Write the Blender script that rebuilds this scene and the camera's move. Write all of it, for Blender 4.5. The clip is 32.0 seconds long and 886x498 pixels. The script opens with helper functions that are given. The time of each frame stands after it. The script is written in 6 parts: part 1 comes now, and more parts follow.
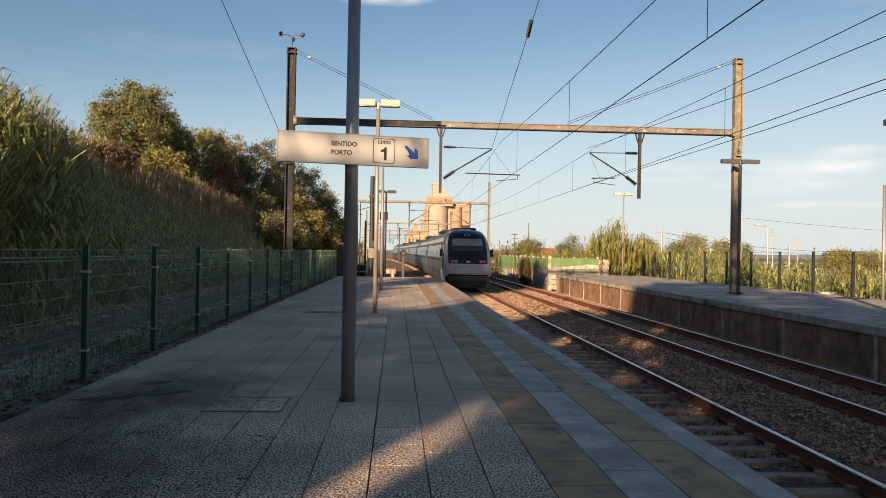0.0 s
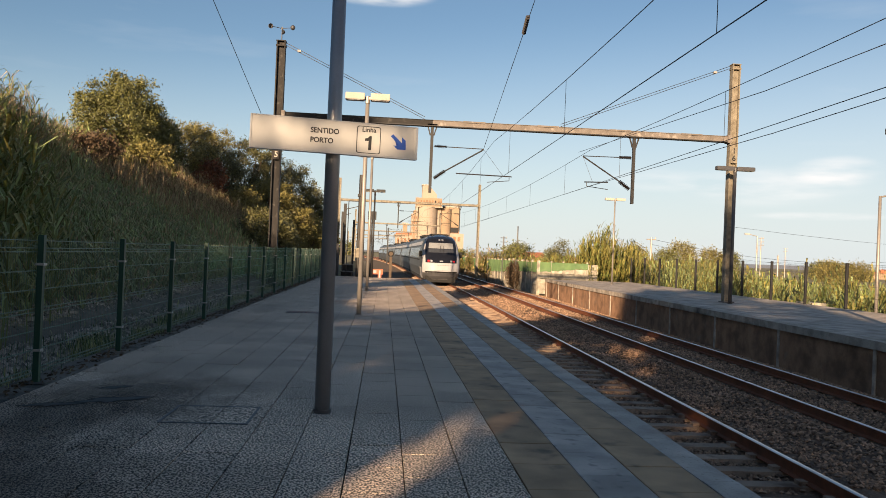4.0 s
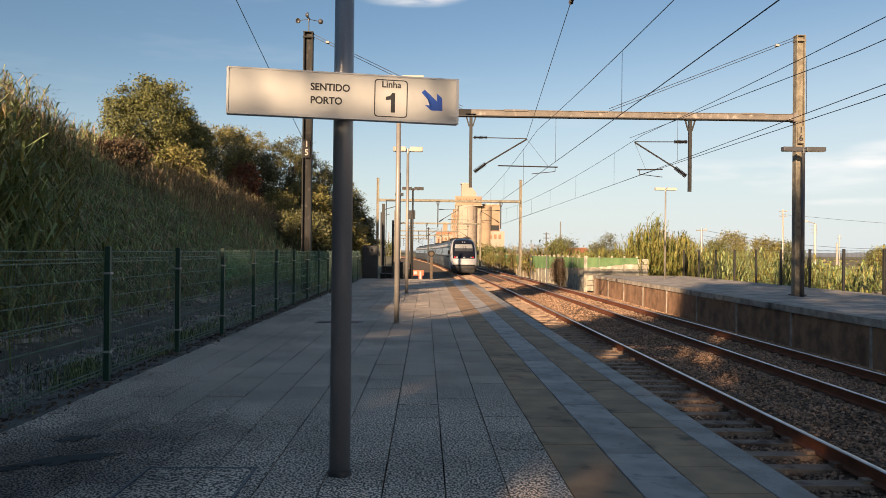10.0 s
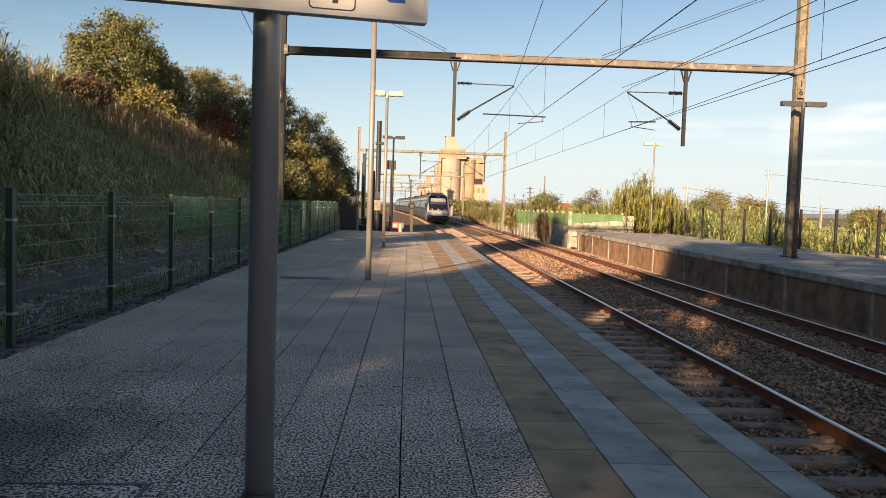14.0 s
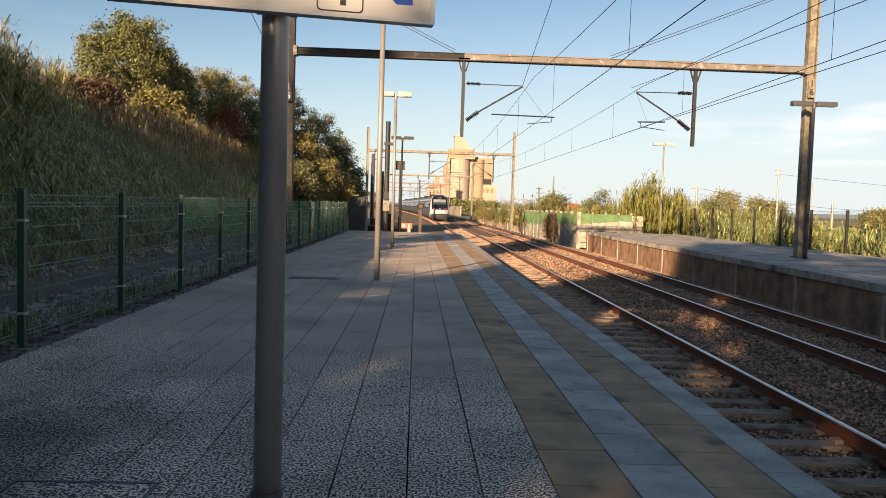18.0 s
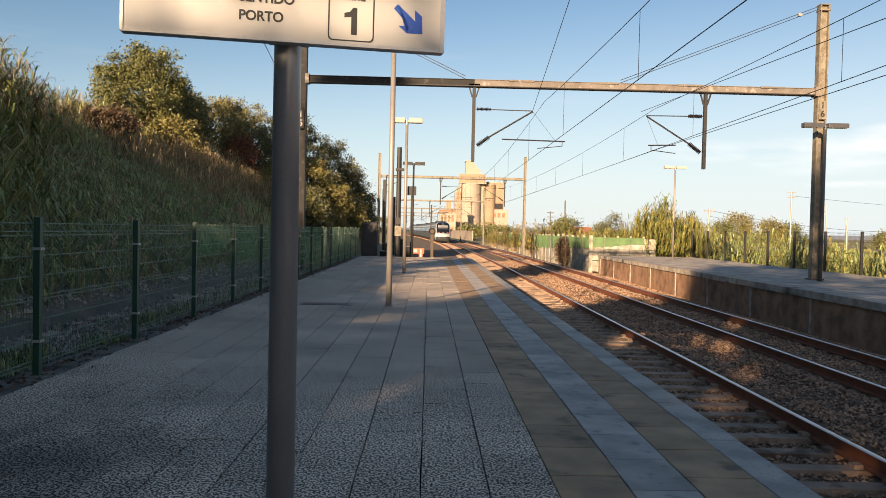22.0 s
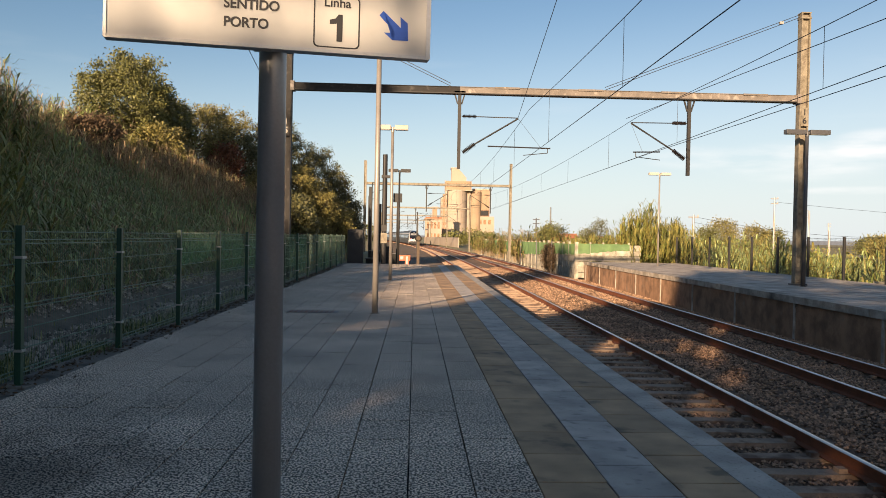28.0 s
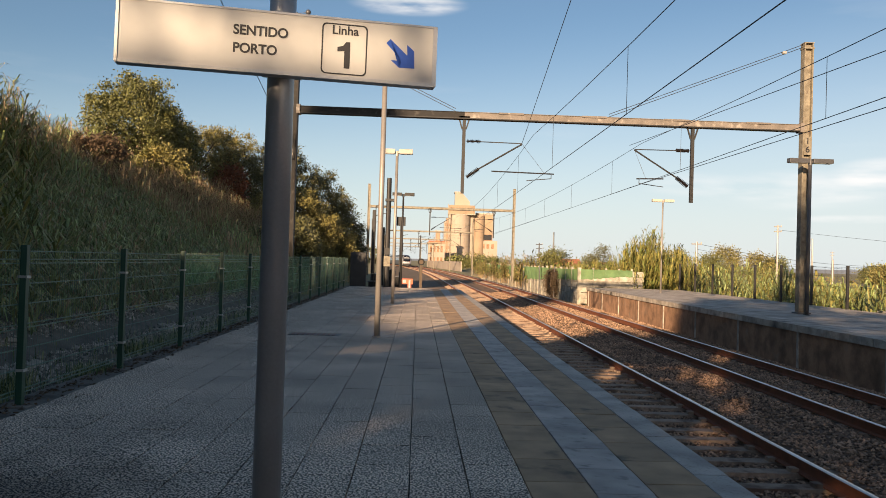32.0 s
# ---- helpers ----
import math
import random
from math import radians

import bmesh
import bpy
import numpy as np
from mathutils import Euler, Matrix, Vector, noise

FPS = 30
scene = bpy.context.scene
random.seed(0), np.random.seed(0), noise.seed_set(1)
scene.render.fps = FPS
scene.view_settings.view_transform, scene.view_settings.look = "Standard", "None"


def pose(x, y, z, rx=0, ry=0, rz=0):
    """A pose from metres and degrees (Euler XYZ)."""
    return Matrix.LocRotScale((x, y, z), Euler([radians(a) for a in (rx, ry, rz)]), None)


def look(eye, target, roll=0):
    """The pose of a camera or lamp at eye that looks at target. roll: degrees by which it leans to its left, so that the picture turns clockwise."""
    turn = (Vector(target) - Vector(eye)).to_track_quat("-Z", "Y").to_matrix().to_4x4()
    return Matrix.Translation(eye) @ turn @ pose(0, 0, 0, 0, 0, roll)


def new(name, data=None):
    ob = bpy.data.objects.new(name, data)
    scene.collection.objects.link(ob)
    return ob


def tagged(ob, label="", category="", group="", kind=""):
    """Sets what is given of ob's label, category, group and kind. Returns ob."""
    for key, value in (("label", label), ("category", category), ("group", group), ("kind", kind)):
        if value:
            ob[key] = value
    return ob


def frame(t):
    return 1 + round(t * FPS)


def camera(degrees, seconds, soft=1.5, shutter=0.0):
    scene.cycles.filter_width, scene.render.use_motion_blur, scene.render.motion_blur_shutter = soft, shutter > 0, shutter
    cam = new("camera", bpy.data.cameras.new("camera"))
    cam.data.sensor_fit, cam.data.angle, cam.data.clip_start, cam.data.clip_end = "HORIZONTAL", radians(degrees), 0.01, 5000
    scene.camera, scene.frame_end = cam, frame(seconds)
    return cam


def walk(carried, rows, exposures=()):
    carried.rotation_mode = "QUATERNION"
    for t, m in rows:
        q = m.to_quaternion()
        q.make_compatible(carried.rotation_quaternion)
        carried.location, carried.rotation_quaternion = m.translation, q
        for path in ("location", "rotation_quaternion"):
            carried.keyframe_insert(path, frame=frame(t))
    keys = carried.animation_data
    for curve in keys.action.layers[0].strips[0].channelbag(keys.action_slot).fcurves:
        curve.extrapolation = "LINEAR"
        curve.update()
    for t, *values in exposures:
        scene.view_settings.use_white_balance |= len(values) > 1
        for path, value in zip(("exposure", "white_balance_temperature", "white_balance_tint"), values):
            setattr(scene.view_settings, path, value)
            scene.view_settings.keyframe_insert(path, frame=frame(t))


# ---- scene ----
cam = camera(60.2, 32.0, soft=0.6)
PATH = [
    (0, (0.466, -7.918, 1.547), (0.59, -5.921, 1.555), 1.0),
    (0.5, (0.501, -7.879, 1.542), (0.616, -5.883, 1.559), 1.3),
    (1, (0.549, -7.892, 1.535), (0.663, -5.895, 1.539), 0.4),
    (1.5, (0.521, -7.767, 1.538), (0.638, -5.771, 1.521), 1.0),
    (2, (0.469, -7.682, 1.545), (0.635, -5.689, 1.521), 2.1),
    (2.5, (0.447, -7.6, 1.558), (0.635, -5.609, 1.528), 1.7),
    (3, (0.455, -7.487, 1.55), (0.668, -5.498, 1.553), 1.4),
    (3.5, (0.527, -7.372, 1.538), (0.694, -5.38, 1.561), 2.5),
    (5.5, (0.463, -6.787, 1.528), (0.588, -4.791, 1.493), 1.8),
    (6, (0.526, -6.574, 1.544), (0.653, -4.578, 1.532), 1.9),
    (6.5, (0.493, -6.395, 1.541), (0.625, -4.399, 1.524), 1.6),
    (7, (0.428, -6.29, 1.543), (0.599, -4.298, 1.559), 0.7),
    (7.5, (0.451, -6.09, 1.533), (0.601, -4.096, 1.523), 1.4),
    (8, (0.54, -5.889, 1.546), (0.658, -3.893, 1.545), 2.8),
    (8.5, (0.563, -5.805, 1.516), (0.662, -3.808, 1.478), 1.2),
    (9, (0.532, -5.655, 1.534), (0.633, -3.658, 1.502), 1.4),
    (9.5, (0.512, -5.486, 1.525), (0.615, -3.489, 1.531), 0.9),
    (10, (0.571, -5.272, 1.535), (0.618, -3.273, 1.543), 0.6),
    (10.5, (0.657, -5.109, 1.526), (0.674, -3.109, 1.535), 1.5),
    (11, (0.62, -4.852, 1.52), (0.663, -2.852, 1.502), 1.2),
    (11.5, (0.615, -4.685, 1.517), (0.664, -2.686, 1.502), 1.4),
    (12, (0.677, -4.459, 1.516), (0.678, -2.459, 1.507), 0.0),
    (12.5, (0.77, -4.162, 1.544), (0.712, -2.163, 1.527), 0.1),
    (13, (0.772, -4.000, 1.484), (0.783, -2.002, 1.392), 1.4),
    (13.5, (0.725, -3.950, 1.511), (0.814, -1.954, 1.422), 1.5),
    (14, (0.72, -3.874, 1.519), (0.815, -1.88, 1.405), 1.8),
    (14.5, (0.762, -3.844, 1.525), (0.849, -1.85, 1.396), 1.9),
    (16.5, (0.738, -3.878, 1.521), (0.816, -1.884, 1.387), 0.9),
    (17, (0.737, -3.879, 1.523), (0.831, -1.885, 1.402), 1.3),
    (17.5, (0.733, -3.872, 1.526), (0.822, -1.878, 1.402), 1.6),
    (18, (0.728, -3.89, 1.522), (0.8, -1.894, 1.408), 1.8),
    (18.5, (0.73, -3.872, 1.526), (0.804, -1.877, 1.416), 1.7),
    (19, (0.726, -3.867, 1.524), (0.796, -1.871, 1.414), 1.4),
    (19.5, (0.729, -3.855, 1.524), (0.8, -1.859, 1.409), 1.3),
    (20, (0.737, -3.882, 1.518), (0.808, -1.886, 1.41), 1.1),
    (20.5, (0.739, -3.873, 1.52), (0.805, -1.877, 1.415), 1.1),
    (21, (0.736, -3.89, 1.523), (0.782, -1.892, 1.435), 1.0),
    (21.5, (0.731, -3.907, 1.524), (0.763, -1.908, 1.459), 0.7),
    (22, (0.732, -3.906, 1.525), (0.771, -1.907, 1.475), 1.3),
    (22.5, (0.731, -3.902, 1.528), (0.776, -1.903, 1.489), 1.4),
    (23, (0.728, -3.894, 1.531), (0.775, -1.895, 1.503), 1.3),
    (23.5, (0.727, -3.876, 1.534), (0.776, -1.877, 1.504), 1.4),
    (24, (0.726, -3.882, 1.53), (0.779, -1.883, 1.493), 1.5),
    (24.5, (0.729, -3.91, 1.526), (0.772, -1.911, 1.492), 1.4),
    (25, (0.727, -3.906, 1.525), (0.769, -1.906, 1.502), 1.6),
    (25.5, (0.729, -3.887, 1.529), (0.779, -1.887, 1.502), 1.7),
    (27.5, (0.731, -3.902, 1.527), (0.797, -1.903, 1.504), 1.3),
    (28, (0.73, -3.897, 1.524), (0.805, -1.898, 1.493), 1.1),
    (28.5, (0.728, -3.882, 1.533), (0.807, -1.883, 1.507), 1.3),
    (29, (0.729, -3.895, 1.528), (0.805, -1.896, 1.508), 1.3),
    (29.5, (0.724, -3.879, 1.532), (0.802, -1.881, 1.51), 1.2),
    (30, (0.73, -3.889, 1.528), (0.815, -1.89, 1.511), 1.1),
    (30.5, (0.725, -3.888, 1.531), (0.807, -1.89, 1.527), 1.3),
    (31, (0.729, -3.902, 1.532), (0.809, -1.904, 1.546), 1.3),
    (31.5, (0.725, -3.907, 1.533), (0.8, -1.908, 1.553), 1.5),
    (32, (0.726, -3.914, 1.533), (0.792, -1.915, 1.564), 1.8),
]
walk(cam, [(t, look(eye, target, roll)) for t, eye, target, roll in PATH], [(0, 1.22), (3, 1.27), (9, 1.28), (12, 1.32), (13, 1.42), (21, 1.44), (25, 1.4), (28, 1.36), (32, 1.28)])

def motions_track(s):
    """Centre of the near track at s metres along y: straight, then a long curve to the left."""
    x = 4.66 + 0.0075 * s
    if s > 24:
        x -= (s - 24) ** 2 / 5900.0
    return x


# ---- world, sun and exposure ----
SUN_AZ, SUN_EL = radians(24), radians(13)
sun_way = Vector((math.sin(SUN_AZ) * math.cos(SUN_EL), math.cos(SUN_AZ) * math.cos(SUN_EL), -math.sin(SUN_EL)))
sun = new("sun", bpy.data.lights.new("sun", "SUN"))
sun.data.energy, sun.data.angle, sun.data.color = 4.9, radians(0.75), (1.0, 0.71, 0.45)
sun.matrix_world = look((0, 0, 40), Vector((0, 0, 40)) + sun_way)

world = bpy.data.worlds.new("sky")
scene.world = world
world.use_nodes = True
wn, wl = world.node_tree.nodes, world.node_tree.links
sky = wn.new("ShaderNodeTexSky")
sky.sky_type, sky.sun_disc = "NISHITA", False
sky.sun_elevation, sky.sun_rotation = SUN_EL, radians(204)
sky.air_density, sky.dust_density, sky.ozone_density = 1.0, 0.4, 2.2
wn["Background"].inputs["Strength"].default_value = 0.049
CLOUDS = [(-1.3, 18.6, 4.6, 1.0, 0.85), (27.0, 5.6, 7.0, 1.6, 0.5), (31.5, 6.6, 3.2, 1.2, 0.6), (20.0, 6.0, 4.5, 1.0, 0.3), (30.5, 3.6, 5.0, 0.35, 0.45)]
# haze near the horizon and thin streaks of cloud
co = wn.new("ShaderNodeTexCoord")
sep = wn.new("ShaderNodeSeparateXYZ")
wl.new(co.outputs["Generated"], sep.inputs[0])
hz = wn.new("ShaderNodeMapRange")
hz.interpolation_type = "SMOOTHSTEP"
hz.inputs[1].default_value, hz.inputs[2].default_value, hz.inputs[3].default_value, hz.inputs[4].default_value = -0.06, 0.3, 0.9, 0.0
tilt = wn.new("ShaderNodeMath")
tilt.operation = "MULTIPLY_ADD"
tilt.inputs[1].default_value = -0.09
wl.new(sep.outputs[0], tilt.inputs[0])
wl.new(sep.outputs[2], tilt.inputs[2])
wl.new(tilt.outputs[0], hz.inputs[0])
haze = wn.new("ShaderNodeMix")
haze.data_type = "RGBA"
# the haze is brighter and warmer towards the low sun
facing = wn.new("ShaderNodeVectorMath")
facing.operation = "DOT_PRODUCT"
facing.inputs[1].default_value = tuple(-sun_way)
wl.new(co.outputs["Generated"], facing.inputs[0])
near_sun = wn.new("ShaderNodeMapRange")
near_sun.interpolation_type = "SMOOTHSTEP"
near_sun.inputs[1].default_value, near_sun.inputs[2].default_value = 0.35, 1.0
wl.new(facing.outputs["Value"], near_sun.inputs[0])
hue = wn.new("ShaderNodeMix")
hue.data_type = "RGBA"
hue.inputs[6].default_value, hue.inputs[7].default_value = (6.5, 6.95, 7.2, 1), (34.0, 23.0, 14.0, 1)
wl.new(near_sun.outputs[0], hue.inputs[0])
wl.new(hue.outputs[2], haze.inputs[7])
wl.new(hz.outputs[0], haze.inputs[0])
wl.new(sky.outputs[0], haze.inputs[6])
mp = wn.new("ShaderNodeMapping")
mp.inputs["Scale"].default_value = (1.6, 1.6, 9.0)
mp.inputs["Location"].default_value = (0.35, 0.2, 0.4)
wl.new(co.outputs["Generated"], mp.inputs[0])
cl = wn.new("ShaderNodeTexNoise")
cl.inputs["Scale"].default_value, cl.inputs["Detail"].default_value = 2.2, 7
wl.new(mp.outputs[0], cl.inputs["Vector"])
puff = wn.new("ShaderNodeTexNoise")
puff.inputs["Scale"].default_value, puff.inputs["Detail"].default_value = 7.0, 8
wl.new(mp.outputs[0], puff.inputs["Vector"])
cr = wn.new("ShaderNodeMapRange")
cr.inputs[1].default_value, cr.inputs[2].default_value, cr.inputs[4].default_value = 0.6, 0.86, 0.16
wl.new(cl.outputs[0], cr.inputs[0])
# a few separate wisps: azimuth, elevation, half width, half height (degrees), density
wisp_sum = cr.outputs[0]
for az_, el_, wide, high, dense in CLOUDS:
    way_ = Vector((math.sin(radians(az_)) * math.cos(radians(el_)), math.cos(radians(az_)) * math.cos(radians(el_)), math.sin(radians(el_))))
    right_ = way_.cross(Vector((0, 0, 1))).normalized()
    up_ = right_.cross(way_)
    sq = []
    for axis_, half in ((right_, wide), (up_, high)):
        d_ = wn.new("ShaderNodeVectorMath")
        d_.operation = "DOT_PRODUCT"
        d_.inputs[1].default_value = tuple(axis_ / math.tan(radians(half)))
        wl.new(co.outputs["Generated"], d_.inputs[0])
        q_ = wn.new("ShaderNodeMath")
        q_.operation = "POWER"
        q_.inputs[1].default_value = 2
        a_ = wn.new("ShaderNodeMath")
        a_.operation = "ABSOLUTE"
        wl.new(d_.outputs["Value"], a_.inputs[0])
        wl.new(a_.outputs[0], q_.inputs[0])
        sq.append(q_)
    r_ = wn.new("ShaderNodeMath")
    r_.operation = "ADD"
    wl.new(sq[0].outputs[0], r_.inputs[0])
    wl.new(sq[1].outputs[0], r_.inputs[1])
    ahead = wn.new("ShaderNodeVectorMath")
    ahead.operation = "DOT_PRODUCT"
    ahead.inputs[1].default_value = tuple(way_)
    wl.new(co.outputs["Generated"], ahead.inputs[0])
    fade = wn.new("ShaderNodeMapRange")
    fade.interpolation_type = "SMOOTHSTEP"
    fade.inputs[1].default_value, fade.inputs[2].default_value, fade.inputs[3].default_value, fade.inputs[4].default_value = 0.0, 1.0, dense, 0.0
    wl.new(r_.outputs[0], fade.inputs[0])
    front = wn.new("ShaderNodeMath")
    front.operation = "GREATER_THAN"
    front.inputs[1].default_value = 0.5
    wl.new(ahead.outputs["Value"], front.inputs[0])
    ragged = wn.new("ShaderNodeMapRange")
    ragged.inputs[1].default_value, ragged.inputs[2].default_value = 0.34, 0.62
    wl.new(puff.outputs[0], ragged.inputs[0])
    m1_, m2_, a2_ = (wn.new("ShaderNodeMath") for _ in range(3))
    m1_.operation, m2_.operation, a2_.operation, a2_.use_clamp = "MULTIPLY", "MULTIPLY", "ADD", True
    wl.new(fade.outputs[0], m1_.inputs[0])
    wl.new(front.outputs[0], m1_.inputs[1])
    wl.new(m1_.outputs[0], m2_.inputs[0])
    wl.new(ragged.outputs[0], m2_.inputs[1])
    wl.new(wisp_sum, a2_.inputs[0])
    wl.new(m2_.outputs[0], a2_.inputs[1])
    wisp_sum = a2_.outputs[0]
cloud = wn.new("ShaderNodeMix")
cloud.data_type = "RGBA"
cloud.inputs[7].default_value = (9.0, 8.7, 8.5, 1)
wl.new(wisp_sum, cloud.inputs[0])
wl.new(haze.outputs[2], cloud.inputs[6])
wl.new(cloud.outputs[2], wn["Background"].inputs["Color"])


# ---- materials ----
def material(name, a, b=None, rough=0.8, metal=0.0, scale=4.0, fine=60.0, bump=0.15, spot=None, spot_scale=8.0, spot_amount=0.45, spot_edge=0.12, island=0.0, random_tint=0.0, depth=0.01, dirt=None):
    """A procedural surface: two colours mixed by coarse and fine noise, optional stains, relief and per-piece variation."""
    m = bpy.data.materials.new(name)
    m.use_nodes = True
    n, l = m.node_tree.nodes, m.node_tree.links
    p = n["Principled BSDF"]
    b = b or tuple(c * 0.75 for c in a)
    co = n.new("ShaderNodeTexCoord")
    n1 = n.new("ShaderNodeTexNoise")
    n1.inputs["Scale"].default_value, n1.inputs["Detail"].default_value = scale, 6
    n2 = n.new("ShaderNodeTexNoise")
    n2.inputs["Scale"].default_value, n2.inputs["Detail"].default_value = fine, 3
    geo = n.new("ShaderNodeNewGeometry")
    for t in (n1, n2):
        l.new(geo.outputs["Position"], t.inputs["Vector"])
    add = n.new("ShaderNodeMath")
    add.operation = "MULTIPLY_ADD"
    l.new(n2.outputs[0], add.inputs[0])
    add.inputs[1].default_value = 0.5
    l.new(n1.outputs[0], add.inputs[2])
    ramp = n.new("ShaderNodeMapRange")
    ramp.inputs[1].default_value, ramp.inputs[2].default_value = 0.5, 1.0
    l.new(add.outputs[0], ramp.inputs[0])
    mix = n.new("ShaderNodeMix")
    mix.data_type = "RGBA"
    l.new(ramp.outputs[0], mix.inputs[0])
    mix.inputs[6].default_value, mix.inputs[7].default_value = (*a, 1), (*b, 1)
    out = mix.outputs[2]
    if spot:
        n3 = n.new("ShaderNodeTexNoise")
        n3.inputs["Scale"].default_value, n3.inputs["Detail"].default_value = spot_scale, 4
        l.new(geo.outputs["Position"], n3.inputs["Vector"])
        r3 = n.new("ShaderNodeMapRange")
        r3.inputs[1].default_value, r3.inputs[2].default_value = 1 - spot_amount, 1 + spot_edge - spot_amount
        l.new(n3.outputs[0], r3.inputs[0])
        m3 = n.new("ShaderNodeMix")
        m3.data_type = "RGBA"
        l.new(r3.outputs[0], m3.inputs[0])
        l.new(out, m3.inputs[6])
        m3.inputs[7].default_value = (*spot, 1)
        out = m3.outputs[2]
    if dirt:
        n4 = n.new("ShaderNodeTexNoise")
        n4.inputs["Scale"].default_value, n4.inputs["Detail"].default_value = dirt[0], 5
        l.new(geo.outputs["Position"], n4.inputs["Vector"])
        r4 = n.new("ShaderNodeMapRange")
        r4.inputs[1].default_value, r4.inputs[2].default_value, r4.inputs[3].default_value, r4.inputs[4].default_value = 0.35, 0.6, dirt[1], 1.0
        l.new(n4.outputs[0], r4.inputs[0])
        h4 = n.new("ShaderNodeHueSaturation")
        l.new(r4.outputs[0], h4.inputs["Value"])
        l.new(out, h4.inputs["Color"])
        out = h4.outputs[0]
    if island or random_tint:
        hsv = n.new("ShaderNodeHueSaturation")
        mr = n.new("ShaderNodeMapRange")
        amount = island or random_tint
        mr.inputs[3].default_value, mr.inputs[4].default_value = 1 - amount, 1 + amount
        src = geo.outputs["Random Per Island"] if island else n.new("ShaderNodeObjectInfo").outputs["Random"]
        l.new(src, mr.inputs[0])
        l.new(mr.outputs[0], hsv.inputs["Value"])
        l.new(out, hsv.inputs["Color"])
        out = hsv.outputs[0]
    l.new(out, p.inputs["Base Color"])
    p.inputs["Roughness"].default_value, p.inputs["Metallic"].default_value = rough, metal
    if bump:
        bp = n.new("ShaderNodeBump")
        bp.inputs["Strength"].default_value, bp.inputs["Distance"].default_value = bump, depth
        l.new(add.outputs[0], bp.inputs["Height"])
        l.new(bp.outputs[0], p.inputs["Normal"])
    return m


def glow(name, colour, strength):
    m = bpy.data.materials.new(name)
    m.use_nodes = True
    p = m.node_tree.nodes["Principled BSDF"]
    p.inputs["Base Color"].default_value = (*colour, 1)
    p.inputs["Emission Color"].default_value, p.inputs["Emission Strength"].default_value = (*colour, 1), strength
    return m


M = {}
M["slab"] = material("exposed_aggregate", (0.115, 0.092, 0.071), (0.065, 0.052, 0.041), 0.85, scale=1.2, fine=90, bump=0.6, spot=(0.97, 0.785, 0.61), spot_scale=62, spot_amount=0.517, spot_edge=0.045, random_tint=0.12, dirt=(0.55, 0.68))
M["slab_stuff"] = material("exposed_aggregate_far", (0.115, 0.092, 0.071), (0.065, 0.052, 0.041), 0.85, scale=1.2, fine=90, bump=0.6, spot=(0.97, 0.785, 0.61), spot_scale=62, spot_amount=0.517, spot_edge=0.045, island=0.12, dirt=(0.55, 0.68))
M["ochre"] = material("ochre_paving", (0.47, 0.305, 0.165), (0.32, 0.205, 0.115), 0.8, scale=3, fine=120, bump=0.2, spot=(0.15, 0.11, 0.065), spot_scale=3, spot_amount=0.4, random_tint=0.16, dirt=(2.2, 0.68))
M["bluegrey"] = material("grey_paving", (0.5, 0.45, 0.405), (0.37, 0.33, 0.295), 0.75, scale=3, fine=120, bump=0.25, spot=(0.26, 0.24, 0.22), spot_scale=9, spot_amount=0.42, random_tint=0.1, dirt=(2.0, 0.68))
M["edge"] = material("edge_stone", (0.52, 0.475, 0.42), (0.37, 0.34, 0.305), 0.8, scale=2, fine=150, bump=0.35, spot=(0.25, 0.225, 0.195), spot_scale=40, spot_amount=0.42, random_tint=0.08, dirt=(2.4, 0.66))
M["joint"] = material("dark_mortar", (0.02, 0.019, 0.018), rough=0.95)
M["concrete"] = material("weathered_concrete", (0.5, 0.44, 0.37), (0.33, 0.285, 0.235), 0.9, scale=1.3, fine=30, bump=0.3, spot=(0.1, 0.085, 0.07), spot_scale=0.9, spot_amount=0.42, dirt=(3.0, 0.6))
M["darkwall"] = material("stained_concrete_wall", (0.38, 0.22, 0.13), (0.22, 0.125, 0.072), 0.9, scale=0.9, fine=25, bump=0.3, spot=(0.28, 0.195, 0.135), spot_scale=1.5, spot_amount=0.38, dirt=(2.2, 0.55))
M["ballast"] = material("ballast_bed", (0.2, 0.12, 0.074), (0.09, 0.055, 0.035), 0.95, scale=3, fine=24, bump=1.0, depth=0.05)
M["stone"] = material("ballast_stone", (0.35, 0.22, 0.14), (0.18, 0.112, 0.07), 0.9, scale=1.2, fine=20, bump=0.2, island=0.7)
M["rail"] = material("rusty_rail", (0.23, 0.075, 0.032), (0.13, 0.046, 0.02), 0.7, metal=0.2, scale=5, fine=60, bump=0.2)
M["railtop"] = material("polished_rail_head", (0.62, 0.57, 0.55), (0.45, 0.36, 0.3), 0.3, metal=1.0, scale=3, fine=40, bump=0.02)
M["sleeper"] = material("concrete_sleeper", (0.38, 0.27, 0.19), (0.22, 0.155, 0.108), 0.9, scale=4, fine=50, bump=0.3, spot=(0.12, 0.07, 0.045), spot_scale=2.5, spot_amount=0.47, random_tint=0.12)
M["steel"] = material("grey_painted_steel", (0.085, 0.085, 0.09), (0.06, 0.06, 0.065), 0.45, metal=0.3, scale=2, fine=60, bump=0.05)
M["galv"] = material("weathered_galvanised_steel", (0.27, 0.24, 0.185), (0.11, 0.092, 0.065), 0.65, metal=0.2, scale=5, fine=60, bump=0.1, spot=(0.12, 0.095, 0.075), spot_scale=7, spot_amount=0.4)
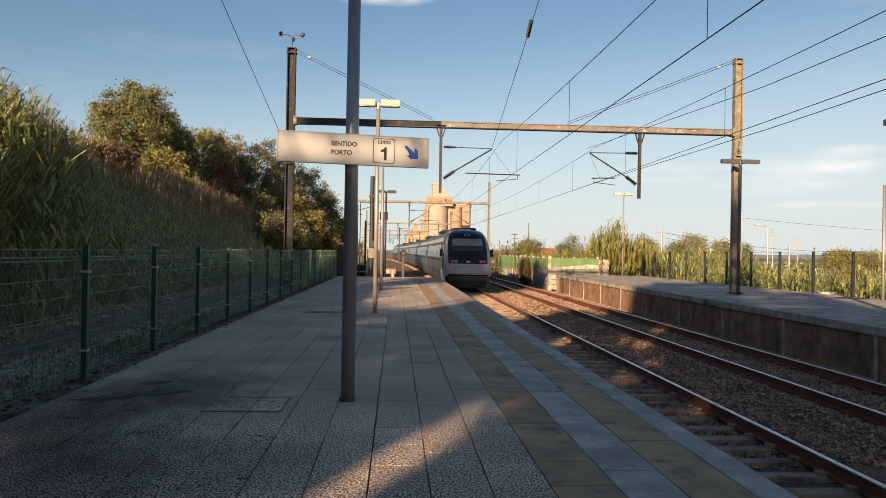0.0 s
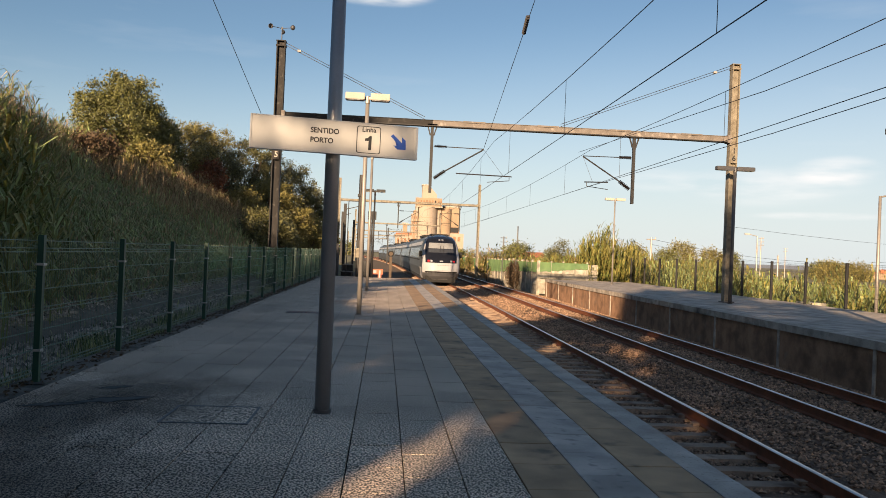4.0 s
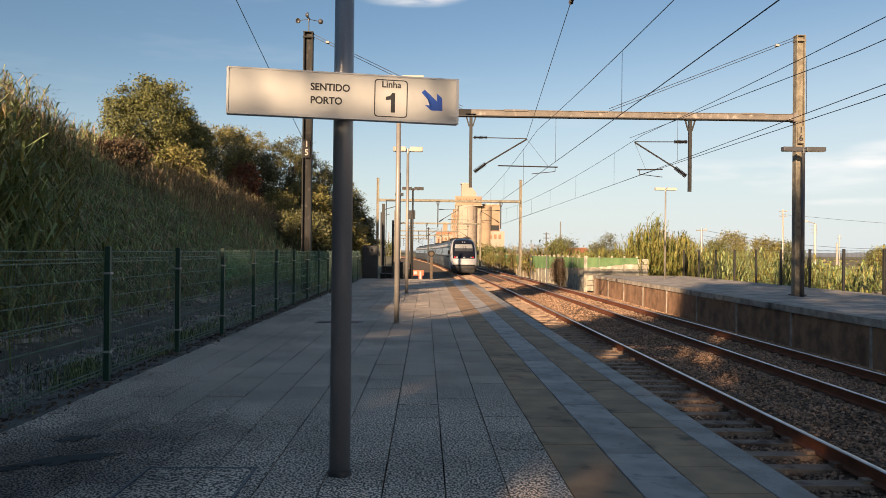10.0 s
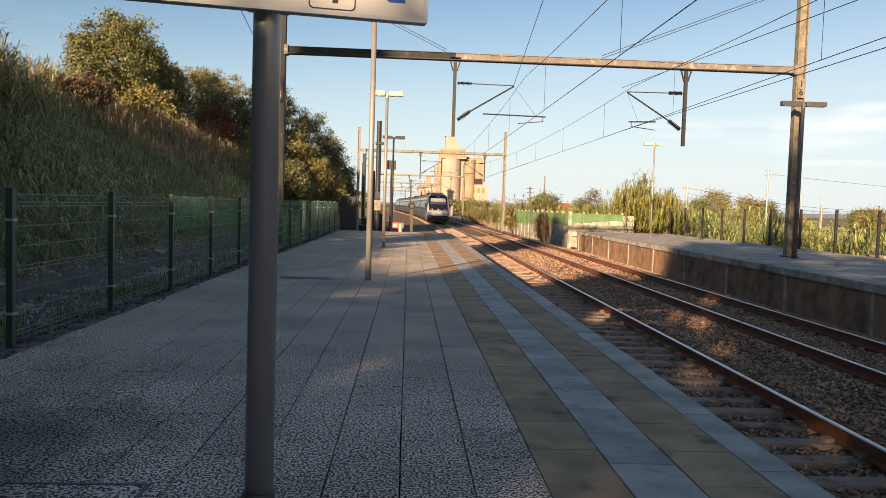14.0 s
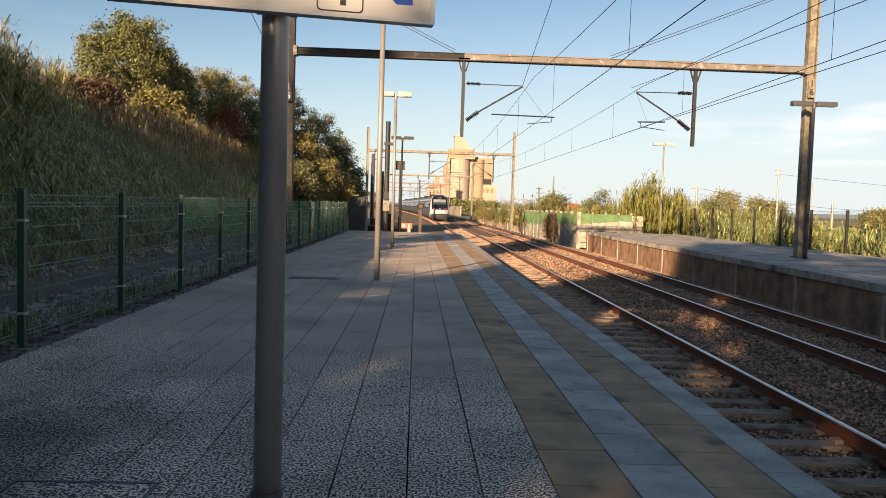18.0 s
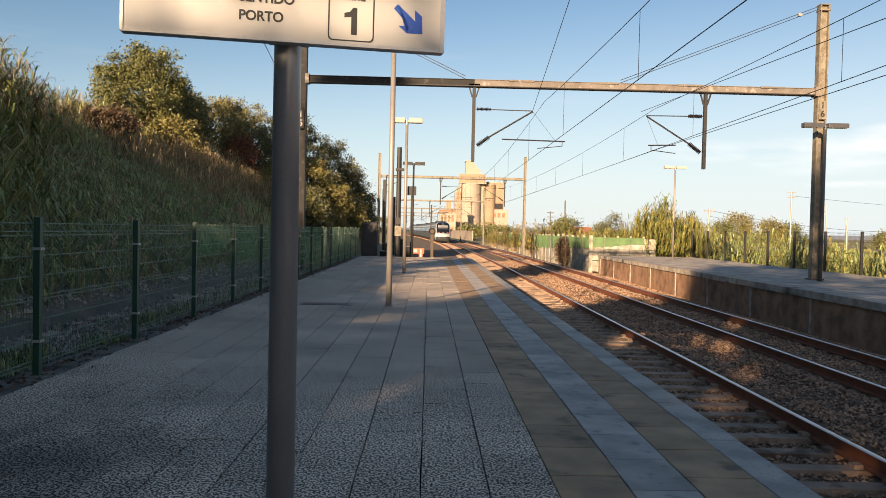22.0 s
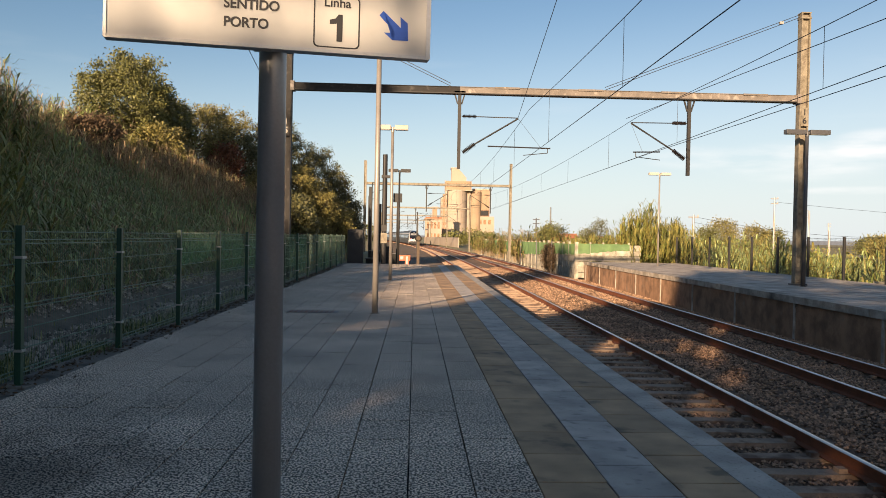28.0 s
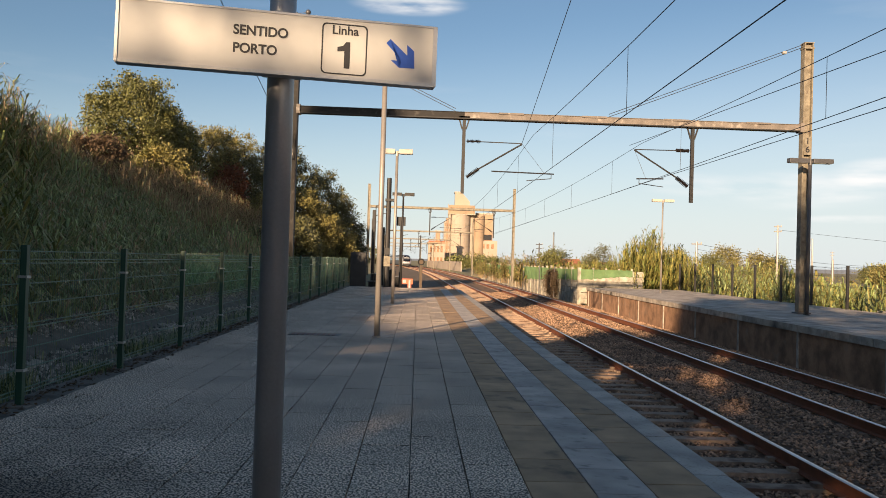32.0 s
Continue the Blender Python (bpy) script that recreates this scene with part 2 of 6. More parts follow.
# near-black: shade on the left mast and beam end, put into the colour
M["shadegalv"] = material("shaded_weathered_steel", (0.02, 0.018, 0.017), (0.011, 0.01, 0.0095), 0.75, metal=0.2, scale=4, fine=60, bump=0.1, spot=(0.06, 0.055, 0.05), spot_scale=5, spot_amount=0.42)
M["postgrey"] = material("grey_post_paint", (0.29, 0.295, 0.31), (0.23, 0.233, 0.245), 0.34, metal=0.45, scale=2, fine=60, bump=0.06)
M["darksteel"] = material("dark_steel", (0.022, 0.021, 0.021), (0.015, 0.0145, 0.0145), 0.6, metal=0.1, scale=2, fine=60, bump=0.05)
M["lamp"] = material("lamp_casing", (0.42, 0.385, 0.33), (0.33, 0.3, 0.255), 0.6, scale=2, fine=30, bump=0.03)
M["signface"] = material("sign_enamel", (0.48, 0.475, 0.455), (0.445, 0.44, 0.42), 0.5, scale=1.5, fine=20, bump=0.01)
M["signedge"] = material("sign_aluminium", (0.5, 0.5, 0.5), rough=0.4, metal=0.7)
M["black"] = material("black_print", (0.012, 0.012, 0.014), rough=0.5, bump=0)
M["blue"] = material("blue_print", (0.018, 0.085, 0.45), rough=0.45, bump=0)
M["fence"] = material("green_coated_wire", (0.008, 0.05, 0.03), (0.006, 0.035, 0.022), 0.5, scale=3, fine=50, bump=0.05)
M["fencewire"] = material("green_coated_wire_worn", (0.1, 0.17, 0.14), (0.06, 0.12, 0.09), 0.45, scale=6, fine=50, bump=0)
M["clamp"] = material("pale_clamp", (0.4, 0.41, 0.4), rough=0.5, metal=0.5)
M["wire"] = material("overhead_wire", (0.02, 0.019, 0.02), rough=0.5, metal=0.0, bump=0)
M["insul"] = material("brown_insulator", (0.012, 0.009, 0.009), rough=0.5, bump=0)
M["earth"] = material("earth_and_weeds", (0.24, 0.205, 0.11), (0.14, 0.14, 0.06), 0.95, scale=0.6, fine=12, bump=0.8, depth=0.06, spot=(0.15, 0.12, 0.08), spot_scale=0.3)
M["trainside"] = material("train_side_paint", (0.065, 0.072, 0.08), (0.045, 0.05, 0.056), 0.5, metal=0.0, scale=1, fine=8, bump=0.01)
M["trainwhite"] = material("train_silver_paint", (0.36, 0.36, 0.375), (0.3, 0.3, 0.315), 0.5, metal=0.0, scale=1, fine=10, bump=0.01)
M["traindark"] = material("train_dark_glass", (0.012, 0.013, 0.018), rough=0.12, bump=0)
M["white"] = material("limewashed_concrete", (0.5, 0.46, 0.37), (0.34, 0.31, 0.25), 0.9, scale=1.2, fine=30, bump=0.3, spot=(0.24, 0.21, 0.18), spot_scale=1.1, spot_amount=0.42, random_tint=0.18, dirt=(2.5, 0.55))
M["net"] = material("green_screen_net", (0.09, 0.36, 0.13), (0.06, 0.26, 0.095), 0.7, scale=3, fine=80, bump=0.2)
M["netwall"] = material("faded_green_net", (0.16, 0.27, 0.11), (0.085, 0.165, 0.065), 0.8, scale=2, fine=50, bump=0.3)
M["reed"] = material("reed_leaf", (0.29, 0.35, 0.145), (0.17, 0.215, 0.085), 0.6, scale=0.4, fine=3, bump=0, island=0.45)
M["reed2"] = material("reed_leaf_light", (0.34, 0.35, 0.155), (0.2, 0.215, 0.09), 0.6, scale=0.4, fine=3, bump=0, island=0.4)
M["weed"] = material("weed_leaf", (0.07, 0.1, 0.02), (0.04, 0.07, 0.015), 0.7, scale=1, fine=5, bump=0, island=0.4)
M["straw"] = material("dry_straw", (0.42, 0.31, 0.18), (0.26, 0.185, 0.105), 0.8, scale=0.5, fine=4, bump=0, island=0.4)
M["straw2"] = material("pale_straw", (0.26, 0.19, 0.09), (0.15, 0.1, 0.05), 0.8, scale=0.5, fine=4, bump=0, island=0.4)
M["cane"] = material("cane_leaf", (0.17, 0.2, 0.05), (0.09, 0.12, 0.03), 0.55, scale=0.4, fine=3, bump=0, island=0.4)
M["cane2"] = material("cane_leaf_yellow", (0.27, 0.235, 0.065), (0.16, 0.15, 0.04), 0.55, scale=0.4, fine=3, bump=0, island=0.4)
M["leaf_olive"] = material("olive_leaf", (0.15, 0.15, 0.042), (0.075, 0.08, 0.024), 0.55, scale=0.6, fine=3, bump=0, island=0.45)
M["leaf_yellow"] = material("yellowing_leaf", (0.21, 0.18, 0.05), (0.11, 0.1, 0.03), 0.6, scale=0.6, fine=3, bump=0, island=0.45)
M["leaf_dark"] = material("dark_leaf", (0.11, 0.105, 0.035), (0.055, 0.056, 0.02), 0.55, scale=0.6, fine=3, bump=0, island=0.45)
M["leaf_red"] = material("autumn_leaf", (0.2, 0.06, 0.02), (0.11, 0.045, 0.02), 0.6, scale=0.6, fine=3, bump=0, island=0.4)
M["leaf_dry"] = material("dry_leaf", (0.1, 0.065, 0.035), (0.06, 0.04, 0.022), 0.8, scale=0.6, fine=3, bump=0, island=0.4)
M["bark"] = material("bark", (0.09, 0.065, 0.045), (0.05, 0.035, 0.025), 0.9, scale=3, fine=20, bump=0.5)
M["orange"] = material("faded_red_paint", (0.55, 0.12, 0.05), (0.42, 0.09, 0.04), 0.6, scale=4, fine=30, bump=0.05)
M["tar"] = material("tar", (0.03, 0.027, 0.025), rough=0.7, bump=0.2)
M["cream"] = material("cream_render", (0.36, 0.3, 0.245), (0.28, 0.23, 0.185), 0.9, scale=0.15, fine=2, bump=0.1, spot=(0.34, 0.26, 0.18), spot_scale=0.3, spot_amount=0.4)
M["cream2"] = material("ochre_render", (0.32, 0.235, 0.16), (0.25, 0.18, 0.12), 0.9, scale=0.2, fine=2, bump=0.1, spot=(0.3, 0.22, 0.15), spot_scale=0.4, spot_amount=0.4)
M["tile"] = material("roof_tile", (0.36, 0.14, 0.07), (0.26, 0.1, 0.055), 0.85, scale=0.8, fine=6, bump=0.3)
M["darkstone"] = material("dark_grey_stone", (0.075, 0.072, 0.07), (0.045, 0.044, 0.043), 0.95, scale=2, fine=20, bump=0.4)
M["farhill"] = material("far_hill", (0.26, 0.29, 0.33), (0.22, 0.25, 0.29), 0.95, scale=0.002, fine=0.02, bump=0)
M["screen"] = material("windscreen_glass", (0.26, 0.265, 0.27), (0.16, 0.165, 0.17), 0.15, scale=1, fine=6, bump=0)
M["tinted"] = material("tinted_glass", (0.05, 0.055, 0.065), rough=0.12, bump=0)
M["tail"] = glow("tail_light", (0.45, 0.008, 0.012), 0.3)
M["asphalt"] = material("worn_tarmac", (0.55, 0.485, 0.42), (0.38, 0.33, 0.28), 0.9, scale=0.8, fine=40, bump=0.3, spot=(0.62, 0.55, 0.47), spot_scale=0.6, spot_amount=0.42, dirt=(1.6, 0.5))
M["pole"] = material("pale_steel_pole", (0.33, 0.3, 0.27), (0.24, 0.22, 0.2), 0.5, metal=0.4, scale=2, fine=40, bump=0.05)
M["plate"] = material("weathered_number_plate", (0.33, 0.32, 0.3), (0.22, 0.21, 0.195), 0.7, scale=6, fine=40, bump=0.05)
M["tan"] = material("tan_painted_post", (0.1, 0.07, 0.045), (0.065, 0.045, 0.03), 0.8, scale=4, fine=40, bump=0.1)
M["gravel"] = material("dark_gravel_bed", (0.17, 0.145, 0.12), (0.08, 0.068, 0.056), 0.95, scale=2, fine=30, bump=1.0, depth=0.03, spot=(0.16, 0.14, 0.12), spot_scale=22, spot_amount=0.4)
M["cess"] = material("brown_cess_earth", (0.19, 0.13, 0.085), (0.085, 0.06, 0.042), 0.95, scale=1.1, fine=14, bump=1.0, depth=0.05, spot=(0.1, 0.085, 0.04), spot_scale=0.9, spot_amount=0.45)
M["gravelstone"] = material("gravel_stone", (0.37, 0.33, 0.285), (0.15, 0.132, 0.112), 0.9, scale=1.2, fine=20, bump=0.2, island=0.7)
M["margin"] = material("dirty_concrete_margin", (0.2, 0.18, 0.155), (0.11, 0.1, 0.086), 0.95, scale=2.5, fine=40, bump=0.5, spot=(0.05, 0.046, 0.04), spot_scale=1.6, spot_amount=0.5)
M["beam"] = material("weathered_beam_steel", (0.19, 0.165, 0.145), (0.11, 0.095, 0.082), 0.7, metal=0.1, scale=3, fine=60, bump=0.1, spot=(0.28, 0.25, 0.22), spot_scale=4, spot_amount=0.42)
for key, clear in (("net", 0.36), ("netwall", 0.8)):
    M[key].node_tree.nodes["Principled BSDF"].inputs["Alpha"].default_value = clear
M["under"] = material("underframe", (0.008, 0.0078, 0.0075), rough=0.8)


# ---- mesh helpers ----
def part(name, bm, mat, parent=None, label="", m=None, smooth=False):
    me = bpy.data.meshes.new(name)
    bm.to_mesh(me)
    bm.free()
    me.materials.append(mat)
    if smooth:
        me.polygons.foreach_set("use_smooth", [True] * len(me.polygons))
    ob = new(name, me)
    if parent:
        ob.parent = parent
    if m is not None:
        ob.matrix_basis = m
    if label:
        tagged(ob, label)
    return ob


def sheet(name, verts, faces, mat, parent=None, smooth=False):
    me = bpy.data.meshes.new(name)
    me.from_pydata(verts, [], faces)
    me.materials.append(mat)
    if smooth:
        me.polygons.foreach_set("use_smooth", [True] * len(me.polygons))
    me.update()
    ob = new(name, me)
    if parent:
        ob.parent = parent
    return ob


def thing(name, m, label, category, group="", kind=""):
    ob = new(name)
    ob.empty_display_size = 0.1
    ob.matrix_basis = m
    return tagged(ob, label, category, group, kind)


def box(bm, x0, x1, y0, y1, z0, z1, bevel=0.0):
    vs = bmesh.ops.create_cube(bm, size=1.0)["verts"]
    for v in vs:
        v.co = Vector(((x0 + x1) / 2 + v.co.x * (x1 - x0), (y0 + y1) / 2 + v.co.y * (y1 - y0), (z0 + z1) / 2 + v.co.z * (z1 - z0)))
    if bevel:
        es = {e for v in vs for e in v.link_edges}
        bmesh.ops.bevel(bm, geom=list(es), offset=bevel, segments=2, affect="EDGES", profile=0.7)
    return bm


def rod(bm, a, b, r, r2=None, n=8):
    a, b = Vector(a), Vector(b)
    d = b - a
    vs = bmesh.ops.create_cone(bm, cap_ends=True, segments=n, radius1=r, radius2=r if r2 is None else r2, depth=d.length)["verts"]
    bmesh.ops.transform(bm, matrix=Matrix.Translation((a + b) / 2) @ d.to_track_quat("Z", "Y").to_matrix().to_4x4(), verts=vs)
    return bm


def bar(bm, a, b, w, h):
    """A straight bar of rectangular section from a to b, its h side upright."""
    a, b = Vector(a), Vector(b)
    d = (b - a).normalized()
    side = d.cross(Vector((0, 0, 1)))
    side = side.normalized() if side.length > 1e-4 else Vector((1, 0, 0))
    up = side.cross(d)
    vs = []
    for p in (a, b):
        for s, u in ((-1, -1), (1, -1), (1, 1), (-1, 1)):
            vs.append(bm.verts.new(p + side * (s * w / 2) + up * (u * h / 2)))
    for f in ((3, 2, 1, 0), (4, 5, 6, 7), (0, 1, 5, 4), (1, 2, 6, 5), (2, 3, 7, 6), (3, 0, 4, 7)):
        bm.faces.new([vs[i] for i in f])
    return bm


def B():
    return bmesh.new()


# ---- ground: one sheet to the horizon ----
RAIL_Z = -0.76


def ground_z(x, y):
    c = motions_track(max(-100.0, min(y, 420.0)))
    d = x - c
    z = -1.05
    if d < -8.2:      # the left bank
        h = 0.6 * max(0.0, -9.9 - d)
        h = h if h < 4.5 else 4.5 + 1.3 * (1 - math.exp(-(h - 4.5) / 1.3))
        z = -0.17 + h * (1.0 if y < 58 else max(0.0, 1 - (y - 58) / 26.0))
    elif d < -1.7 and y < 38:
        z = -0.2
    if d > 14.8:
        z = -1.05 - 1.9 * min(1.0, (d - 14.8) / 6.0)
    if -1.65 < d < 8.2:
        z = -1.6
    if y > 90 and d > 8.2:
        z = -1.05
    return z


def axis(stops):
    out = []
    for a, b, step in stops:
        out += list(np.arange(a, b, step))
    return out + [stops[-1][1]]


gx = axis([(-2500, -300, 400), (-300, -40, 20), (-40, 30, 0.7), (30, 100, 5), (100, 400, 30), (400, 4000, 500)])
gy = axis([(-900, -60, 120), (-60, 90, 1.5), (90, 400, 10), (400, 900, 60), (900, 4500, 600)])
gv = [(x, y, ground_z(x, y) + (0.12 * noise.noise((x * 0.5, y * 0.5, 3)) if abs(x) < 60 and not -5.5 < x < 14 else 0)) for y in gy for x in gx]
nx = len(gx)
gf = [(j * nx + i, j * nx + i + 1, (j + 1) * nx + i + 1, (j + 1) * nx + i) for j in range(len(gy) - 1) for i in range(nx - 1)]
tagged(sheet("ground", gv, gf, M["earth"], smooth=True), "dry earth with weeds and grass", "ground", kind="structure")

# ---- platforms ----
PLAT_Y0, PLAT_Y1 = -30.0, 38.2
platform = tagged(part("platform", box(B(), -3.1, 3.03, PLAT_Y0, PLAT_Y1, -1.4, -0.05), M["joint"]), "paved station platform with speckled slabs and coloured bands", "platform", kind="structure")
b = B()
v = [b.verts.new(p) for p in ((10.5, -30, -0.02), (12.72, 49.5, -0.02), (19.4, 49.5, -0.02), (19.4, -30, -0.02), (10.5, -30, -1.6), (12.72, 49.5, -1.6), (19.4, 49.5, -1.6), (19.4, -30, -1.6))]
for f in ((3, 2, 1, 0), (0, 1, 5, 4), (1, 2, 6, 5), (2, 3, 7, 6), (3, 0, 4, 7)):
    b.faces.new([v[i] for i in f])
platform_far = tagged(part("platform_opposite", b, M["darkwall"]), "opposite platform with a dark stained concrete wall", "platform", kind="structure")


def mesh_np(name, verts, tris, mat, parent=None, smooth=False):
    """One mesh from arrays of points and triangles."""
    verts, tris = np.asarray(verts, np.float32).reshape(-1, 3), np.asarray(tris, np.int32).reshape(-1, 3)
    me = bpy.data.meshes.new(name)
    me.vertices.add(len(verts))
    me.vertices.foreach_set("co", verts.ravel())
    me.loops.add(tris.size)
    me.loops.foreach_set("vertex_index", tris.ravel())
    me.polygons.add(len(tris))
    me.polygons.foreach_set("loop_start", np.arange(0, tris.size, 3, dtype=np.int32))
    me.polygons.foreach_set("loop_total", np.full(len(tris), 3, np.int32))
    me.polygons.foreach_set("use_smooth", np.full(len(tris), smooth))
    me.update(calc_edges=True)
    me.materials.append(mat)
    ob = new(name, me)
    if parent:
        ob.parent = parent
    return ob


def copies(proto_v, proto_t, place):
    """Many copies of a small mesh: place is an array of n x k x 3 points already set out."""
    n, k = place.shape[:2]
    return place.reshape(-1, 3), (np.asarray(proto_t)[None] + (np.arange(n) * k)[:, None, None]).reshape(-1, 3)


RNG = np.random.default_rng(7)

# ---- paving of the near platform ----
slab_me, ochre_me = {}, {}


def slab_mesh(w, l, mat):
    b = box(B(), 0.0046, w - 0.0046, 0.0042, l - 0.0042, -0.05, 0.0)
    top = [e for e in b.edges if all(v.co.z > -0.01 for v in e.verts)]
    bmesh.ops.bevel(b, geom=top, offset=0.002, segments=1, affect="EDGES")
    me = bpy.data.meshes.new("paving_slab")
    b.to_mesh(me)
    b.free()
    me.materials.append(mat)
    return me


END_Y = 38.2
COLS = [(1.528 - 0.405 * (i + 1), 0.405, "slab") for i in range(11)] + [(1.528, 0.447, "ochre"), (1.975, 0.41, "bluegrey"), (2.385, 0.447, "ochre"), (2.832, 0.265, "edge")]
near_meshes = {}
stuff_v = {"slab": [], "ochre": [], "bluegrey": [], "edge": []}
drift = 0.0003
for ci, (x0, w, kind) in enumerate(COLS):
    length = {"edge": 1.24, "slab": 0.6}.get(kind, 0.62)
    off = (0.3 * (ci % 2) + RNG.uniform(0, 0.12)) if kind == "slab" else {"ochre": 0.45, "bluegrey": 0.2, "edge": 0.1}[kind]
    y = -12.0 + off
    while y < END_Y - length:
        dz = RNG.normal(0, 0.0012)
        if -5.0 < y < 9.0 and not (kind == "slab" and x0 < -2.3):
            key = (kind, w, length)
            if key not in near_meshes:
                near_meshes[key] = slab_mesh(w, length, M[kind])
            ob = new("paving_slab", near_meshes[key])
            ob.parent = platform
            ob.matrix_basis = pose(x0 + drift * y + RNG.uniform(-0.0015, 0.0015), y + RNG.uniform(-0.002, 0.002), dz, RNG.normal(0, 0.1), RNG.normal(0, 0.1), RNG.uniform(-0.25, 0.25))
        else:
            stuff_v[kind].append((x0 + drift * y, y, w, length, dz))
        y += length
BOX_T = [(0, 2, 1), (0, 3, 2), (0, 1, 5), (0, 5, 4), (1, 2, 6), (1, 6, 5), (2, 3, 7), (2, 7, 6), (3, 0, 4), (3, 4, 7), (4, 5, 6), (4, 6, 7)]
for kind, rows in stuff_v.items():
    r = np.array(rows)
    pts = np.zeros((len(r), 8, 3))
    for k, (ix, iy, iz) in enumerate(((0, 0, 0), (1, 0, 0), (1, 1, 0), (0, 1, 0), (0, 0, 1), (1, 0, 1), (1, 1, 1), (0, 1, 1))):
        pts[:, k, 0] = r[:, 0] + (0.0046 + ix * (r[:, 2] - 0.0092)) + drift * iy * r[:, 3]
        pts[:, k, 1] = r[:, 1] + 0.0042 + iy * (r[:, 3] - 0.0084)
        pts[:, k, 2] = r[:, 4] + (iz - 1) * 0.05
    v, t = copies(None, BOX_T, pts)
    tagged(mesh_np("far_paving", v, t, M[{"slab": "slab_stuff"}.get(kind, kind)], platform), kind="stuff")
# concrete margin under the fence, and the platform's end ramp
margin = part("concrete_margin", box(B(), -3.33, -2.93, -14, END_Y, -0.3, -0.01, 0.01), M["margin"], platform, "cracked concrete margin along the fence")
part("edge_wall", box(B(), 2.86, 3.04, -30, END_Y, -1.4, -0.055), M["concrete"], platform)
# inspection cover with a metal frame, a tar stain and a drain grate
cover = thing("inspection_cover", pose(-0.97, -0.22, 0.002), "square paved inspection cover with a metal rim, set in the platform", "cover")
for x0, x1, y0, y1 in ((-0.38, 0.38, -0.36, -0.34), (-0.38, 0.38, 0.34, 0.36), (-0.38, -0.36, -0.34, 0.34), (0.36, 0.38, -0.34, 0.34)):
    part("rim", box(B(), x0, x1, y0, y1, -0.01, 0.006), M["steel"], cover)
part("lid", box(B(), -0.355, 0.06, -0.335, 0.335, -0.01, 0.003), M["slab"], cover)
part("lid", box(B(), 0.07, 0.355, -0.335, 0.335, -0.01, 0.0035), M["slab"], cover)
grate = thing("drain_grate", pose(-1.25, 11.3, 0.004), "small cast-iron drain grate set in the paving", "grate")
part("frame", box(B(), -0.5, 0.5, -0.2, 0.2, -0.01, 0.004), M["steel"], grate)
for i in range(9):
    part("grate_bar", box(B(), -0.45 + i * 0.1, -0.4 + i * 0.1, -0.17, 0.17, 0.0, 0.009), M["rail"], grate)

# ---- opposite platform: coping, pilaster joints, top ----


def edge_x(y):
    return 10.5 + (y + 30) * (2.22 / 79.5)


b = B()
for y0 in np.arange(-12, 49, 2.0):
    y1 = min(y0 + 1.985, 49.5)
    vs = [b.verts.new(p) for p in ((edge_x(y0) - 0.07, y0, -0.2), (edge_x(y1) - 0.07, y1, -0.2), (edge_x(y1) + 0.42, y1, -0.2), (edge_x(y0) + 0.42, y0, -0.2), (edge_x(y0) - 0.07, y0, 0.0), (edge_x(y1) - 0.07, y1, 0.0), (edge_x(y1) + 0.42, y1, 0.0), (edge_x(y0) + 0.42, y0, 0.0))]
    for f in ((0, 1, 2, 3), (7, 6, 5, 4), (4, 5, 1, 0), (5, 6, 2, 1), (6, 7, 3, 2), (7, 4, 0, 3)):
        b.faces.new([vs[i] for i in f])
    part("coping_slab", b, M["concrete"], platform_far)
    b = B()
b.free()
for y in np.arange(-8.6, 49, 4.42):
    part("wall_joint", box(B(), edge_x(y) - 0.035, edge_x(y) + 0.02, y - 0.05, y + 0.05, -1.5, -0.2), M["concrete"], platform_far, "pale upright joint strip")
b = B()
vs = [b.verts.new(p) for p in ((edge_x(-12) + 0.43, -12, -0.008), (edge_x(49.4) + 0.43, 49.4, -0.008), (19.35, 49.4, -0.008), (19.35, -12, -0.008))]
b.faces.new(vs[::-1])
part("platform_top", b, M["asphalt"], platform_far, "worn tarmac surface")

# ---- tracks ----


def track_frame(s, off):
    dx = (motions_track(s + 0.5) - motions_track(s - 0.5))
    return motions_track(s) + off, math.degrees(math.atan2(-dx, 1.0))


def profile_run(off, section, ys):
    """A section of (x, z) points swept along the track."""
    v, f = [], []
    k = len(section)
    for s in ys:
        v += [(motions_track(s) + off + x, s, z) for x, z in section]
    for j in range(len(ys) - 1):
        for i in range(k - 1):
            a = j * k + i
            f.append((a, a + 1, a + k + 1, a + k))
    return v, f


